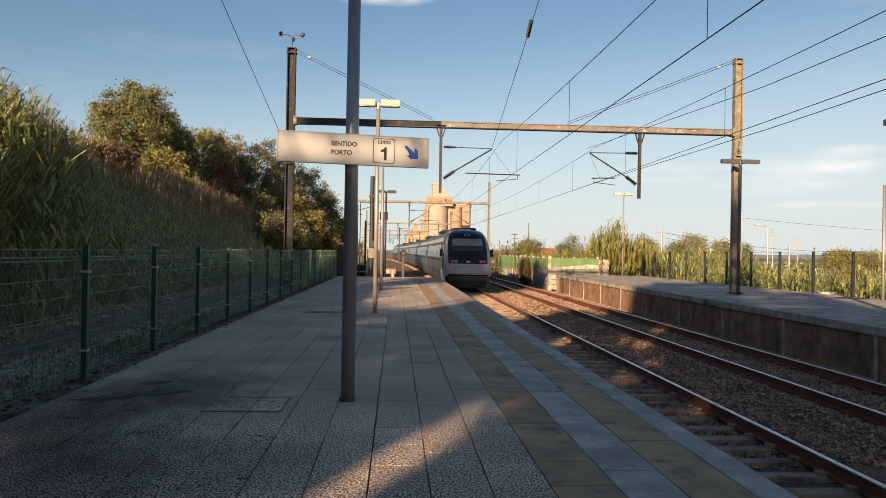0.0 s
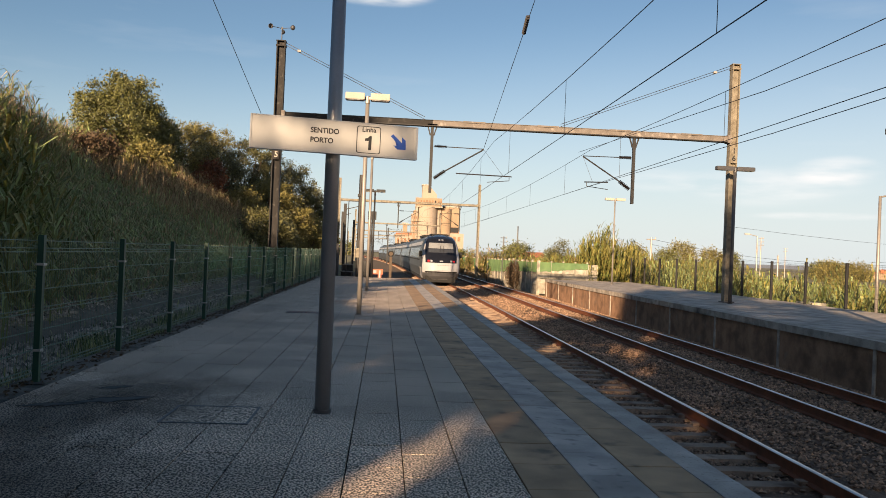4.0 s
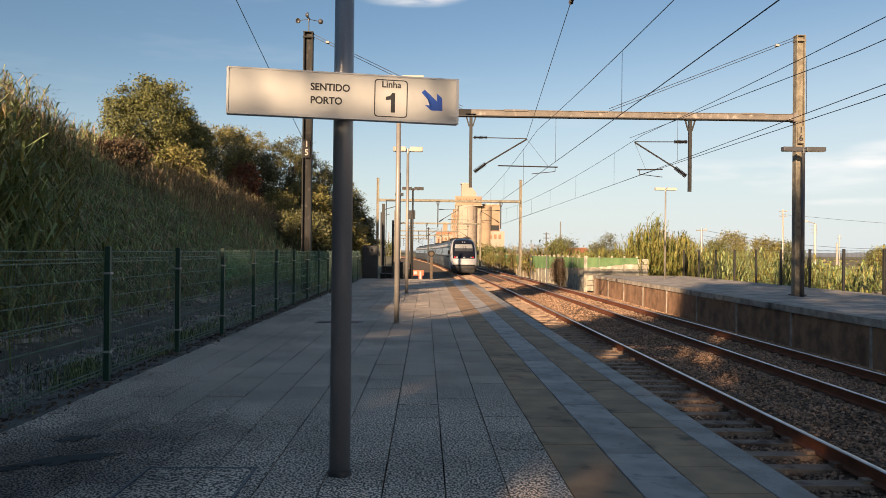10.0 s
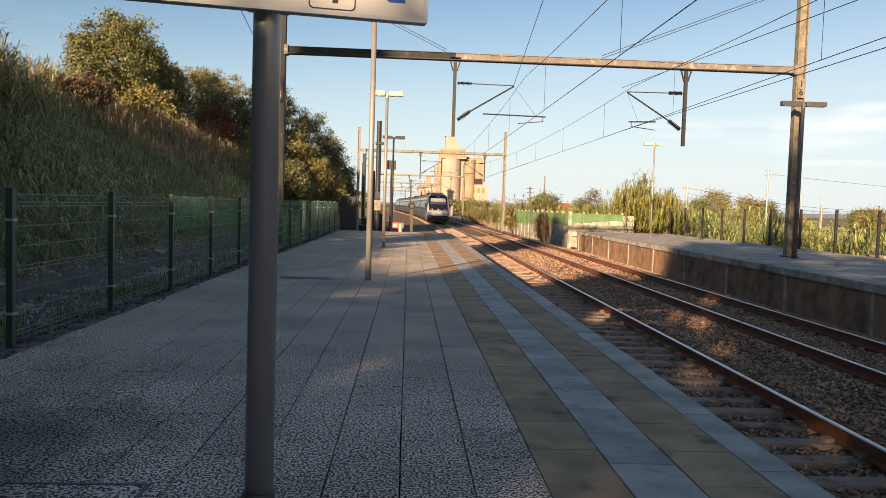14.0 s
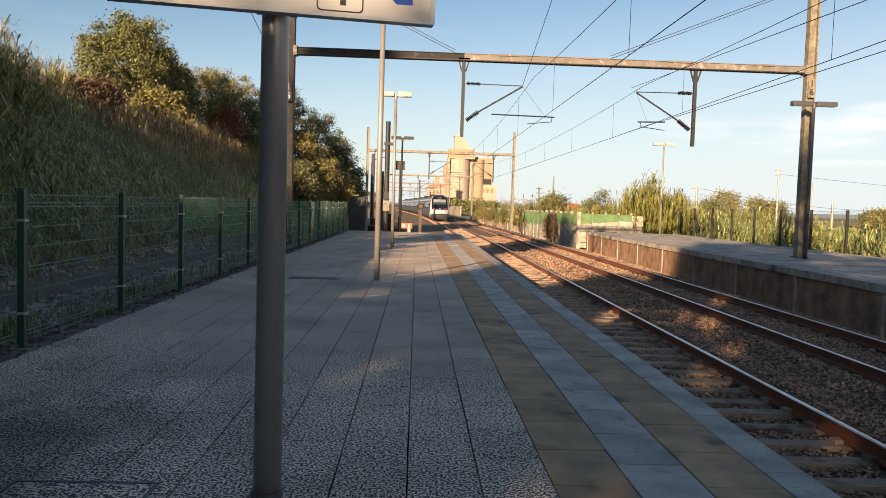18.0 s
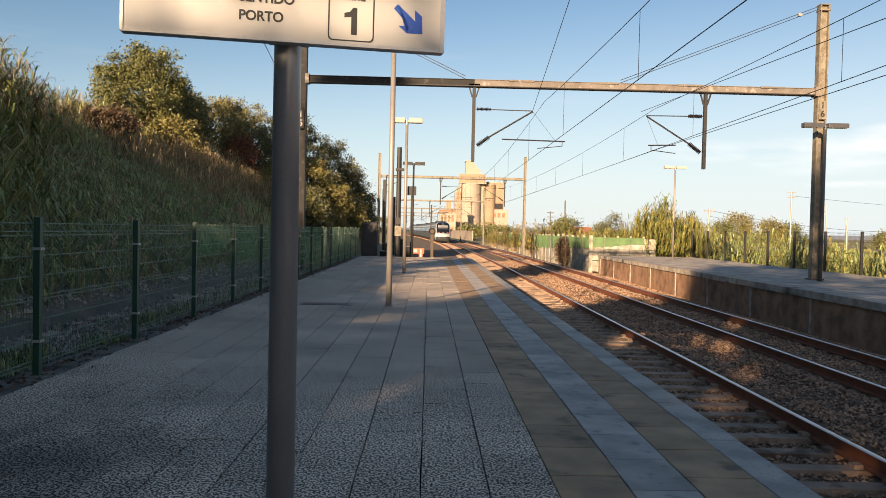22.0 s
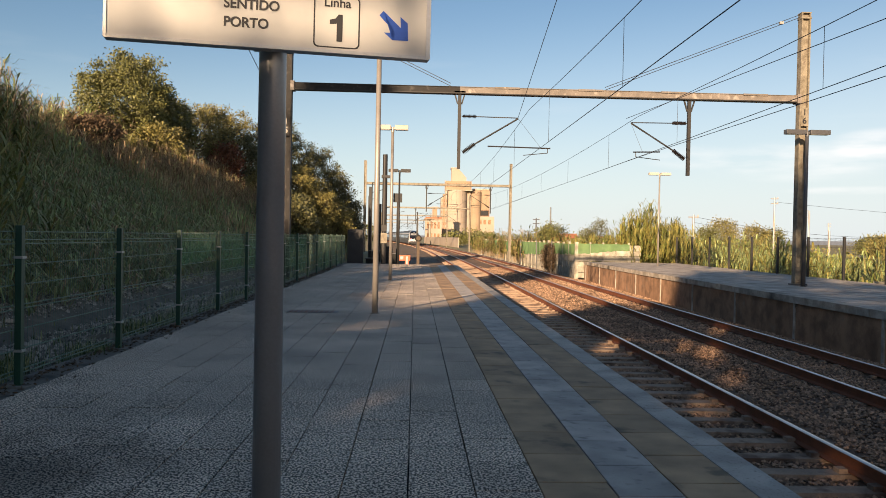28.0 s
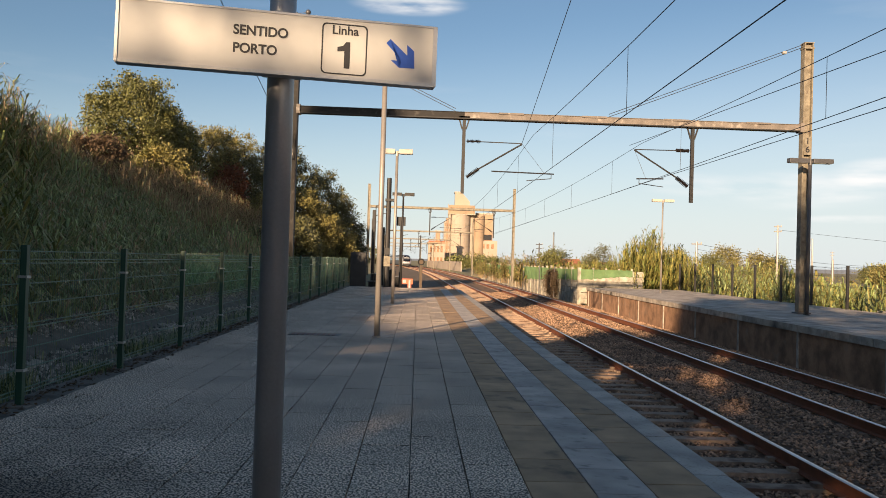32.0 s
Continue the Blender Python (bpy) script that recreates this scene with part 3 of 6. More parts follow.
RUN = list(np.arange(-30, 100, 10.0)) + list(np.arange(100, 420, 8.0))
RAIL_SEC = [(-0.075, -0.172), (-0.075, -0.158), (-0.012, -0.14), (-0.012, -0.045), (-0.036, -0.035), (-0.036, -0.008)]
RAIL_SEC = RAIL_SEC + [(-x, z) for x, z in RAIL_SEC[::-1]]
HEAD_SEC = [(-0.036, -0.008), (-0.03, -0.001), (0, 0.0), (0.03, -0.001), (0.036, -0.008)]
sleeper_me = None
for name, base in (("railway_track", 0.0), ("railway_track", 3.965)):
    tr = thing(name, pose(0, 0, RAIL_Z), "rusty broad-gauge railway track on concrete sleepers in ballast", "track", "railway tracks", "structure")
    for side in (-0.834, 0.834):
        v, f = profile_run(base + side, RAIL_SEC, RUN)
        rail = sheet("rail", v, f, M["rail"], tr)
        v, f = profile_run(base + side, HEAD_SEC, RUN)
        sheet("rail_head", v, f, M["railtop"], rail, smooth=True)
    if sleeper_me is None:
        b = B()
        sec = [(-0.14, -0.42), (0.14, -0.42), (0.11, -0.185), (-0.11, -0.185)]
        ends = [[b.verts.new((x, y * 1.0, z - (0.02 if abs(x) < 0.4 else 0))) for y, z in sec] for x in (-1.3, -0.45, 0.45, 1.3)]
        for p, q in zip(ends, ends[1:]):
            for i in range(4):
                b.faces.new((p[i], p[(i + 1) % 4], q[(i + 1) % 4], q[i]))
        b.faces.new(ends[0][::-1])
        b.faces.new(ends[-1])
        for x in (-0.95, -0.72, 0.72, 0.95):
            box(b, x - 0.05, x + 0.05, -0.06, 0.06, -0.19, -0.135)
        bmesh.ops.recalc_face_normals(b, faces=b.faces)
        sleeper_me = bpy.data.meshes.new("sleeper")
        b.to_mesh(sleeper_me)
        b.free()
        sleeper_me.materials.append(M["sleeper"])
    for i in range(150):
        s = -6 + i * 0.6
        x, turn = track_frame(s, base)
        ob = new("sleeper", sleeper_me)
        ob.parent = tr
        ob.matrix_basis = pose(x + RNG.normal(0, 0.01), s, RNG.normal(0, 0.006) - (0.045 if base else 0.0), 0, 0, turn + RNG.normal(0, 0.4))
    far = []
    for s in np.concatenate((np.arange(-6.6, -30, -0.6), np.arange(84, 330, 0.6))):
        x, turn = track_frame(s, base)
        far.append([(x + dx, s + dy, dz) for dx, dy, dz in ((-1.3, -0.13, -0.4), (1.3, -0.13, -0.4), (1.3, 0.13, -0.4), (-1.3, 0.13, -0.4), (-1.3, -0.11, -0.185), (1.3, -0.11, -0.185), (1.3, 0.11, -0.185), (-1.3, 0.11, -0.185))])
    v, t = copies(None, BOX_T, np.array(far))
    tagged(mesh_np("far_sleepers", v, t, M["sleeper"], tr), kind="stuff")

# ballast: a heaped bed and loose stones on it
BED = [(-1.62, -1.04), (-1.25, -1.02), (-0.9, -1.0), (-0.6, -1.0), (0, -1.0), (0.6, -1.0), (0.9, -0.98), (1.35, -0.91), (1.7, -0.98), (1.98, -1.02), (2.25, -0.98), (2.62, -0.91), (3.06, -0.98), (3.4, -0.99), (3.965, -0.99), (4.6, -0.99), (4.9, -0.97), (5.35, -0.91), (5.8, -1.0), (6.4, -1.2), (7.2, -1.3), (8.4, -1.32)]


def bed_z(d):
    return float(np.interp(d, [p[0] for p in BED], [p[1] for p in BED]))


v, f = profile_run(0, BED, list(np.arange(-30, 60, 0.5)) + list(np.arange(60, 420, 4.0)))
v = [(x, y, z + 0.015 * noise.noise((x * 2.3, y * 2.3, 0)) + 0.02 * noise.noise((x * 0.7, y * 0.7, 5))) for x, y, z in v]
bed = tagged(sheet("ballast", v, f, M["ballast"], smooth=True), "rust-brown crushed-stone ballast between and beside the rails", "ballast", kind="stuff")
ICO = [(0, 0, 1), (0.9, 0.1, 0.2), (0.2, 0.9, 0.1), (-0.8, 0.4, 0.15), (-0.5, -0.8, 0.2), (0.5, -0.8, 0.1), (0, 0, -0.8)]
ICO_T = [(0, 1, 2), (0, 2, 3), (0, 3, 4), (0, 4, 5), (0, 5, 1), (6, 2, 1), (6, 3, 2), (6, 4, 3), (6, 5, 4), (6, 1, 5)]


def stones(n, ylo, yhi, size):
    ys = RNG.uniform(ylo, yhi, n)
    ds = RNG.uniform(-1.62, 7.6, n)
    keep = np.array([min(abs(ds[i] - a) for a in (-0.834, 0.834, 3.131, 4.799)) > 0.1 for i in range(n)])
    on = np.array([(abs(((ys[i] + 6) % 0.6) - 0.0) < 0.11 or ((ys[i] + 6) % 0.6) > 0.49) and abs(ds[i]) < 1.3 for i in range(n)])
    keep &= ~(on & (RNG.random(n) < 0.93))
    ys, ds = ys[keep], ds[keep]
    n = len(ys)
    c = np.stack([np.array([motions_track(s) for s in ys]) + ds, ys, np.array([bed_z(d) for d in ds]) + RNG.uniform(-0.005, 0.025, n)], 1)
    p = np.array(ICO)[None] * RNG.uniform(0.6, 1.4, (n, 7, 3)) * (RNG.uniform(0.6, 1.35, (n, 1, 1)) * size)
    a = RNG.uniform(0, 6.28, n)
    ca, sa = np.cos(a)[:, None], np.sin(a)[:, None]
    q = np.stack([p[..., 0] * ca - p[..., 1] * sa, p[..., 0] * sa + p[..., 1] * ca, p[..., 2] * 0.8], -1)
    v, t = copies(None, ICO_T, c[:, None] + q)
    return tagged(mesh_np("ballast_stones", v, t, M["stone"], bed), kind="stuff")


stones(85000, 1.0, 22.0, 0.029)
stones(48000, 22.0, 60.0, 0.036)

# ---- platform lamps ----


def lamp(name, m, height, w, mat_head, pole_mat, label, fat=0.06):
    ob = thing(name, m, label, "street lamp", "platform lamps")
    part("pole", rod(B(), (0, 0, 0), (0, 0, height - 0.02), fat, fat * 0.8, 14), pole_mat, ob, smooth=True)
    part("foot_plate", rod(B(), (0, 0, 0), (0, 0, 0.02), fat * 1.5, n=14), pole_mat, ob)
    b = B()
    rod(b, (0, 0, height - 0.12), (0, 0, height + 0.05), fat * 0.95, n=12)
    box(b, -0.09, 0.09, -0.05, 0.05, height - 0.03, height + 0.03)
    part("bracket", b, pole_mat, ob)
    for s in (-1, 1):
        b = B()
        box(b, min(s * 0.07, s * w / 2), max(s * 0.07, s * w / 2), -0.13, 0.13, height - 0.05, height + 0.11, 0.02)
        head = part("luminaire", b, mat_head, ob)
        part("diffuser", box(B(), min(s * 0.1, s * (w / 2 - 0.03)), max(s * 0.1, s * (w / 2 - 0.03)), -0.1, 0.1, height - 0.058, height - 0.048), M["signedge"], head)
    return ob


lamp("platform_lamp", pose(-0.02, 11.1, 0), 5.18, 1.06, M["lamp"], M["pole"], "tall steel platform lamp with a cream T-shaped double head")
lamp("platform_lamp", pose(-0.08, 22.3, 0), 5.2, 1.06, M["lamp"], M["pole"], "tall steel platform lamp with a cream T-shaped double head")
lamp("platform_lamp", pose(-0.14, 37.6, 0), 5.05, 1.2, M["darksteel"], M["darksteel"], "dark steel platform lamp at the platform's end")
lamp("platform_lamp", pose(14.72, 23.05, 0), 5.5, 1.6, M["steel"], M["steel"], "dark platform lamp with a wide flat double head, beside a mast", 0.075)
lamp("platform_lamp", pose(15.68, 42.5, 0), 5.62, 1.35, M["lamp"], M["pole"], "sunlit cream platform lamp on the opposite platform", 0.055)

# ---- direction sign on its post ----
sign = thing("direction_sign", pose(0, 0, 0), "grey-white platform direction sign with black lettering and blue arrow", "sign")
part("post", rod(B(), (0, 0, 0), (0, 0, 5.3), 0.073, 0.062, 24), M["postgrey"], sign, smooth=True)
part("post_collar", rod(B(), (0, 0, 0), (0, 0, 0.035), 0.082, n=24), M["steel"], sign)
SIGN_M = pose(0.027, -0.145, 2.568, 0, 0.43, 8.8)
SW, SH = 1.523, 0.299
panel = part("sign_panel", box(B(), -SW / 2, SW / 2, -0.03, 0.03, -SH / 2, SH / 2, 0.004), M["signface"], sign, m=SIGN_M)
for z0, z1 in ((-SH / 2 - 0.004, -SH / 2 + 0.012), (SH / 2 - 0.006, SH / 2 + 0.004)):
    part("rim", box(B(), -SW / 2 - 0.003, SW / 2 + 0.003, -0.034, 0.034, z0, z1), M["signedge"], panel)
for x0, x1 in ((-SW / 2 - 0.006, -SW / 2 + 0.008), (SW / 2 - 0.016, SW / 2 + 0.006)):
    part("rim", box(B(), x0, x1, -0.036, 0.036, -SH / 2, SH / 2), M["signedge"], panel)
for z in (-0.1, 0.1):
    part("clamp", box(B(), -0.1, 0.1, 0.03, 0.2, z - 0.02, z + 0.02), M["steel"], panel)


def words(text, size, x, z, mat, parent, name="lettering", y=-0.0325, bold=0.0, centre=False, label=""):
    cu = bpy.data.curves.new("lettering", "FONT")
    cu.body, cu.size, cu.extrude, cu.offset = text, size, 0.0008, bold
    cu.align_x, cu.align_y = ("CENTER" if centre else "LEFT"), "CENTER"
    tmp = bpy.data.objects.new("lettering", cu)
    scene.collection.objects.link(tmp)
    me = bpy.data.meshes.new_from_object(tmp.evaluated_get(bpy.context.evaluated_depsgraph_get()))
    bpy.data.objects.remove(tmp)
    me.materials.clear()
    me.materials.append(mat)
    ob = new(name, me)
    ob.parent = parent
    ob.matrix_basis = pose(x, y, z, 90, 0, 0)
    return tagged(ob, label) if label else ob


for text, z in (("SENTIDO", 0.048), ("PORTO", -0.04)):
    words(text, 0.066, -0.232, z, M["black"], panel, bold=0.0017).scale = (0.95, 1, 1)
words("Linha", 0.062, 0.305, 0.09, M["black"], panel, bold=0.0008, centre=True)
b = B()
b.faces.new([b.verts.new((0.303 + x, -0.0325, -0.03 + z)) for x, z in ((0.0, -0.066), (0.028, -0.066), (0.028, 0.066), (0.008, 0.066), (-0.006, 0.046), (-0.034, 0.038), (-0.034, 0.016), (0.0, 0.02))])
part("numeral", b, M["black"], panel)
b = B()
hx, hz, r = 0.112, 0.126, 0.022
loop = [(0.303 + sx * (hx - r) + r * math.cos(a), -0.002 + sz * (hz - r) + r * math.sin(a)) for sx, sz, a0 in ((1, 1, 0), (-1, 1, 90), (-1, -1, 180), (1, -1, 270)) for a in [radians(a0 + k * 22.5) for k in range(5)]]
ring = [(b.verts.new((x, -0.0325, z)), b.verts.new((0.303 + (x - 0.303) * 0.945, -0.0325, -0.002 + (z + 0.002) * 0.952))) for x, z in loop]
for i in range(len(ring)):
    p, q = ring[i], ring[(i + 1) % len(ring)]
    b.faces.new((p[0], p[1], q[1], q[0]))
part("number_frame", b, M["black"], panel)
b = B()
arrow = [(-0.055, 0.073), (0.032, -0.004), (0.029, 0.051), (0.066, 0.021), (0.07, -0.066), (-0.009, -0.067), (-0.051, -0.032), (0.005, -0.033), (-0.076, 0.051)]
b.faces.new([b.verts.new((0.586 + x, -0.0325, -0.002 + z)) for x, z in arrow[::-1]])
bmesh.ops.triangulate(b, faces=b.faces)
part("arrow", b, M["blue"], panel)

# ---- overhead line gantries ----


def extrude(b, ring, way):
    """A closed prism: a ring of points and the way to its other end."""
    lo = [b.verts.new(p) for p in ring]
    hi = [b.verts.new(Vector(p) + Vector(way)) for p in ring]
    n = len(ring)
    for i in range(n):
        b.faces.new((lo[i], lo[(i + 1) % n], hi[(i + 1) % n], hi[i]))
    b.faces.new(lo[::-1])
    b.faces.new(hi)
    bmesh.ops.recalc_face_normals(b, faces=b.faces)
    return b


def h_mast(x, y, z0, z1, w, mat, parent, name="mast"):
    b = B()
    d = w * 0.42
    t = 0.045
    sec = [(-w / 2, -d), (-w / 2 + t, -d), (-w / 2 + t, -0.02), (w / 2 - t, -0.02), (w / 2 - t, -d), (w / 2, -d), (w / 2, d), (w / 2 - t, d), (w / 2 - t, 0.02), (-w / 2 + t, 0.02), (-w / 2 + t, d), (-w / 2, d)]
    extrude(b, [(x + px, y + py, z0) for px, py in sec], (0, 0, z1 - z0))
    m = part(name, b, mat, parent)
    part("mast_cap", box(B(), x - w / 2 - 0.02, x + w / 2 + 0.02, y - d - 0.02, y + d + 0.02, z1 - 0.24, z1 - 0.18), mat, m)
    part("mast_cap", box(B(), x - w / 2 - 0.015, x + w / 2 + 0.015, y - d - 0.015, y + d + 0.015, z1 - 0.03, z1), mat, m)
    part("base_plate", box(B(), x - w * 0.7, x + w * 0.7, y - w * 0.7, y + w * 0.7, z0, z0 + 0.05), M["steel"], m)
    return m


def insulator(a, b_, n, r, parent):
    b = B()
    a, b_ = Vector(a), Vector(b_)
    rod(b, a, b_, r * 0.4, n=8)
    for i in range(n):
        p = a.lerp(b_, (i + 0.3) / n)
        q = a.lerp(b_, (i + 0.75) / n)
        rod(b, p, q, r, r * 0.55, 10)
    return part("insulator", b, M["insul"], parent, "dark ribbed insulator")


def cantilever(x, y, top, s, parent, reach, full=True):
    """A drop post under the beam with its stay, tube and steady arm; s: +1 reaches to the right."""
    b = B()
    box(b, x - 0.2, x + 0.2, y - 0.12, y + 0.12, top - 0.1, top - 0.04)
    for q in (-1, 1):
        bar(b, (x + q * 0.19, y, top - 0.1), (x + q * 0.07, y, top - 0.5), 0.05, 0.05)
    box(b, x - 0.058, x + 0.058, y - 0.06, y + 0.06, top - 2.85, top - 0.1)
    drop = part("drop_post", b, M["darksteel"], parent)
    hub = x + s * reach
    zt = top - 0.93
    insulator((x + s * 0.12, y, zt), (x + s * 0.62, y, zt), 11, 0.075, drop)
    part("top_tie", rod(B(), (x + s * 0.08, y, zt), (hub, y, zt - 0.02), 0.018, n=6), M["wire"], drop)
    low = (x + s * 0.14, y, top - 2.25)
    knee = (x + s * 0.58, y, top - 1.93)
    insulator(low, knee, 11, 0.095, drop)
    part("stay_tube", rod(B(), knee, (hub, y, zt - 0.04), 0.03, n=8), M["darksteel"], drop)
    if full:
        far = hub + s * (1.2 if s > 0 else -0.1)
        near = x + s * 1.05
        part("register_tube", rod(B(), (near, y, top - 2.0), (far, y, top - 2.03), 0.024, n=8), M["wire"], drop)
        part("steady_arm", rod(B(), (far - s * 0.1, y, top - 2.2), (far - s * 1.0, y, top - 2.3), 0.014, n=6), M["wire"], drop)
        part("drop_link", rod(B(), (far - s * 0.1, y, top - 2.03), (far - s * 0.1, y, top - 2.21), 0.014, n=6), M["wire"], drop)
        part("support_wire", rod(B(), (hub, y, zt - 0.04), (far - s * 0.35, y, top - 2.02), 0.006, n=5), M["wire"], drop)
    return drop


def gantry(y, xl, xr, d1, d2, zl, zr, detail, label, beam_z=6.82, zbase=(-0.45, 0.0), w=0.4):
    g = thing("overhead_gantry", pose(0, 0, 0), label, "gantry", "overhead line gantries")
    ml = h_mast(xl, y, zbase[0], zl, w * (0.88 if detail else 1.0), M["shadegalv"] if detail else M["galv"], g)
    mr = h_mast(xr, y, zbase[1], zr, w * (0.86 if detail else 1.0), M["galv"], g)
    steel = M["beam"] if detail else M["galv"]
    b = B()
    sec = [(-0.15, -0.12), (0.15, -0.12), (0.15, -0.1), (0.12, -0.095), (0.12, 0.095), (0.15, 0.1), (0.15, 0.12), (-0.15, 0.12), (-0.15, 0.1), (-0.12, 0.095), (-0.12, -0.095), (-0.15, -0.1)]
    cut = d1 if detail else xl + w * 0.5
    extrude(b, [(cut, y + py, beam_z + pz) for py, pz in sec], (xr - w * 0.5 - cut, 0, 0))
    # the beam's left end wears the colour that holds its shade
    if detail:
        part("beam_section", extrude(B(), [(xl + w * 0.5, y + py, beam_z + pz) for py, pz in sec], (cut - xl - w * 0.5 - 0.004, 0, 0)), M["shadegalv"], g, "end section of the beam, its shade put into the colour")
    part("beam", b, steel, g)
    part("lower_flange", box(B(), xl + w * 0.6, xr - w * 0.6, y - 0.155, y + 0.155, beam_z - 0.14, beam_z - 0.105), M["darksteel"], g)
    for x in (xl + w * 0.5, xr - w * 0.5):
        part("beam_bracket", box(B(), x - 0.07, x + 0.07, y - 0.18, y + 0.18, beam_z - 0.17, beam_z + 0.17), steel, g)
    if detail:
        for k in range(2, 6):
            x = xl + (xr - xl) * (k + 0.6) / 6.2
            part("splice_plate", box(B(), x - 0.45, x + 0.45, y - 0.16, y + 0.16, beam_z + 0.07, beam_z + 0.135), steel, g)
    cantilever(d1, y, beam_z, 1, g, 2.15, True)
    cantilever(d2, y, beam_z - 0.06, -1, g, 2.15, True)
    if detail:
        for xa, za, xb in ((xl + 0.15, zl - 0.1, 1.95), (xr - 0.15, zr - 0.1, 7.6)):
            for dz in (-0.05, 0.05):
                part("tie_rod", rod(B(), (xa, y, za + dz), (xb, y, beam_z + 0.2 + dz), 0.011, n=6), M["wire"], g)
            p = Vector((xa, y, za)).lerp(Vector((xb, y, beam_z + 0.2)), 0.1)
            part("turnbuckle", box(B(), p.x - 0.07, p.x + 0.07, p.y - 0.06, p.y + 0.06, p.z - 0.045, p.z + 0.045, 0.015), M["plate"], g)
        for x, t1, zz in ((xl, "15", 5.4), (xr, "16", 6.2)):
            plate = part("number_plate", box(B(), x - 0.13, x + 0.13, y - 0.185, y - 0.178, zz - 0.34, zz + 0.34), M["shadegalv"] if x < 0 else M["galv"], g)
            for i, ch in enumerate(t1):
                words(ch, 0.32, x, zz + 0.16 - 0.31 * i, M["lamp"] if x < 0 else M["black"], plate, y=y - 0.1865, bold=0.006, centre=True)
    return g


gantry(23.95, -3.95, 14.98, 2.28, 10.74, 9.86, 10.05, True, "weathered steel overhead-line gantry with masts and a beam across both tracks", 6.87)
gantry(76.0, -4.5, 10.7, 1.9, 8.6, 9.35, 9.32, False, "pale weathered overhead-line gantry across both tracks", 7.0, (-1.0, -1.0), 0.27)
for y in (130, 180, 232, 284):
    c = motions_track(y)
    gantry(y, c - 8.5, c + 6.6, c - 2.9, c + 4.4, 8.9, 8.9, False, "distant overhead-line gantry across both tracks", 6.6, (-1.0, -1.0), 0.27)

# spinning bird scarer with three cups on the mast's top
scarer = thing("wind_gauge", pose(-3.95, 23.95, 9.86), "small three-cup wind gauge on the top of the mast", "wind gauge")
part("spindle", rod(B(), (0, 0, 0), (0, 0, 0.5), 0.02, n=8), M["steel"], scarer)
rotor = part("rotor", rod(B(), (0, 0, 0.44), (0, 0, 0.56), 0.035, n=10), M["steel"], scarer)
for k in range(3):
    a = radians(120 * k)
    e = Vector((0.5 * math.cos(a), 0.5 * math.sin(a), 0.5))
    part("arm", rod(B(), (0, 0, 0.5), e, 0.013, n=6), M["steel"], rotor)
    b = B()
    bmesh.ops.create_uvsphere(b, u_segments=14, v_segments=8, radius=0.1)
    bmesh.ops.delete(b, geom=[v for v in b.verts if v.co.y > 0.03], context="VERTS")
    bmesh.ops.solidify(b, geom=list(b.faces), thickness=0.008)
    bmesh.ops.transform(b, matrix=Matrix.Translation(e) @ Matrix.Rotation(a, 4, "Z"), verts=b.verts)
    part("cup", b, M["steel"], rotor, smooth=True)

# ---- overhead wires ----


def wire(name, label, pts, r, group="overhead wires", parent=None):
    """A thin round wire through points."""
    b = B()
    ring = []
    for i, p in enumerate(pts):
        p = Vector(p)
        d = (Vector(pts[min(i + 1, len(pts) - 1)]) - Vector(pts[max(i - 1, 0)])).normalized()
        s = d.cross(Vector((0, 0, 1))).normalized()
        u = s.cross(d)
        ring.append([b.verts.new(p + r * (math.cos(a) * s + math.sin(a) * u)) for a in (0, 1.257, 2.513, 3.77, 5.027)])
    for p, q in zip(ring, ring[1:]):
        for i in range(5):
            b.faces.new((p[i], p[(i + 1) % 5], q[(i + 1) % 5], q[i]))
    ob = part(name, b, M["wire"], parent)
    return ob if parent else tagged(ob, label, "wire", group)


SUPPORTS = [-28.0, 23.95, 76.0, 130.0, 180.0, 232.0, 284.0]
for base, zc, zm, stag in ((0.0, 4.53, 6.26, 0.0), (3.965, 4.6, 6.1, 0.06)):
    cat = thing("catenary", pose(0, 0, 0), "overhead contact wire hung by droppers from its messenger wire", "wire", "catenaries")
    con, mes = [], []
    for k, (a, b_) in enumerate(zip(SUPPORTS, SUPPORTS[1:])):
        for j in range(12):
            t = j / 12
            s = a + (b_ - a) * t
            sg = stag * (1 if k % 2 else -1) * (1 - 2 * t)
            x = motions_track(s) + base
            con.append((x + sg, s, zc))
            mes.append((x + sg, s, zm - 4 * (0.51 if base == 0 else 0.36) * t * (1 - t)))
            if k < 3 and j % 2 == 1:
                part("dropper", rod(B(), con[-1], mes[-1], 0.006, n=5), M["wire"], cat)
    wire("contact_wire", "", con, 0.009 if base == 0 else 0.009, parent=cat)
    wire("messenger_wire", "", mes, 0.009, parent=cat)
# anchor wire that leaves the near messenger, feeder along the left masts, and the far track's second wires
wire("anchor_wire", "taut overhead anchor wire with an insulator", [(4.42, 23.95, 5.92), (3.9, 11.3, 7.68), (3.35, -2, 9.55), (2.8, -16, 11.5)], 0.009)
part_ins = thing("line_insulator", pose(3.93, 12.3, 7.54, -8, 0, -2), "dark insulator hanging in an overhead wire", "insulator")
insulator((-0.02, -0.5, 0.01), (0.02, 0.5, -0.01), 8, 0.06, part_ins)
wire("feeder_wire", "taut single wire rising from a mast", [(-4.1, 23.9, 5.75), (-4.1, 21.1, 6.25), (-4.1, 12.0, 7.9), (-4.1, -2, 10.4), (-4.1, -12, 12.2)], 0.01)
wire("feeder_wire", "single feeder wire along the far track", [(8.4, 23.95, 6.0), (8.9, 9.3, 5.5), (9.2, -2, 5.45), (9.3, -28, 6.0)], 0.009)
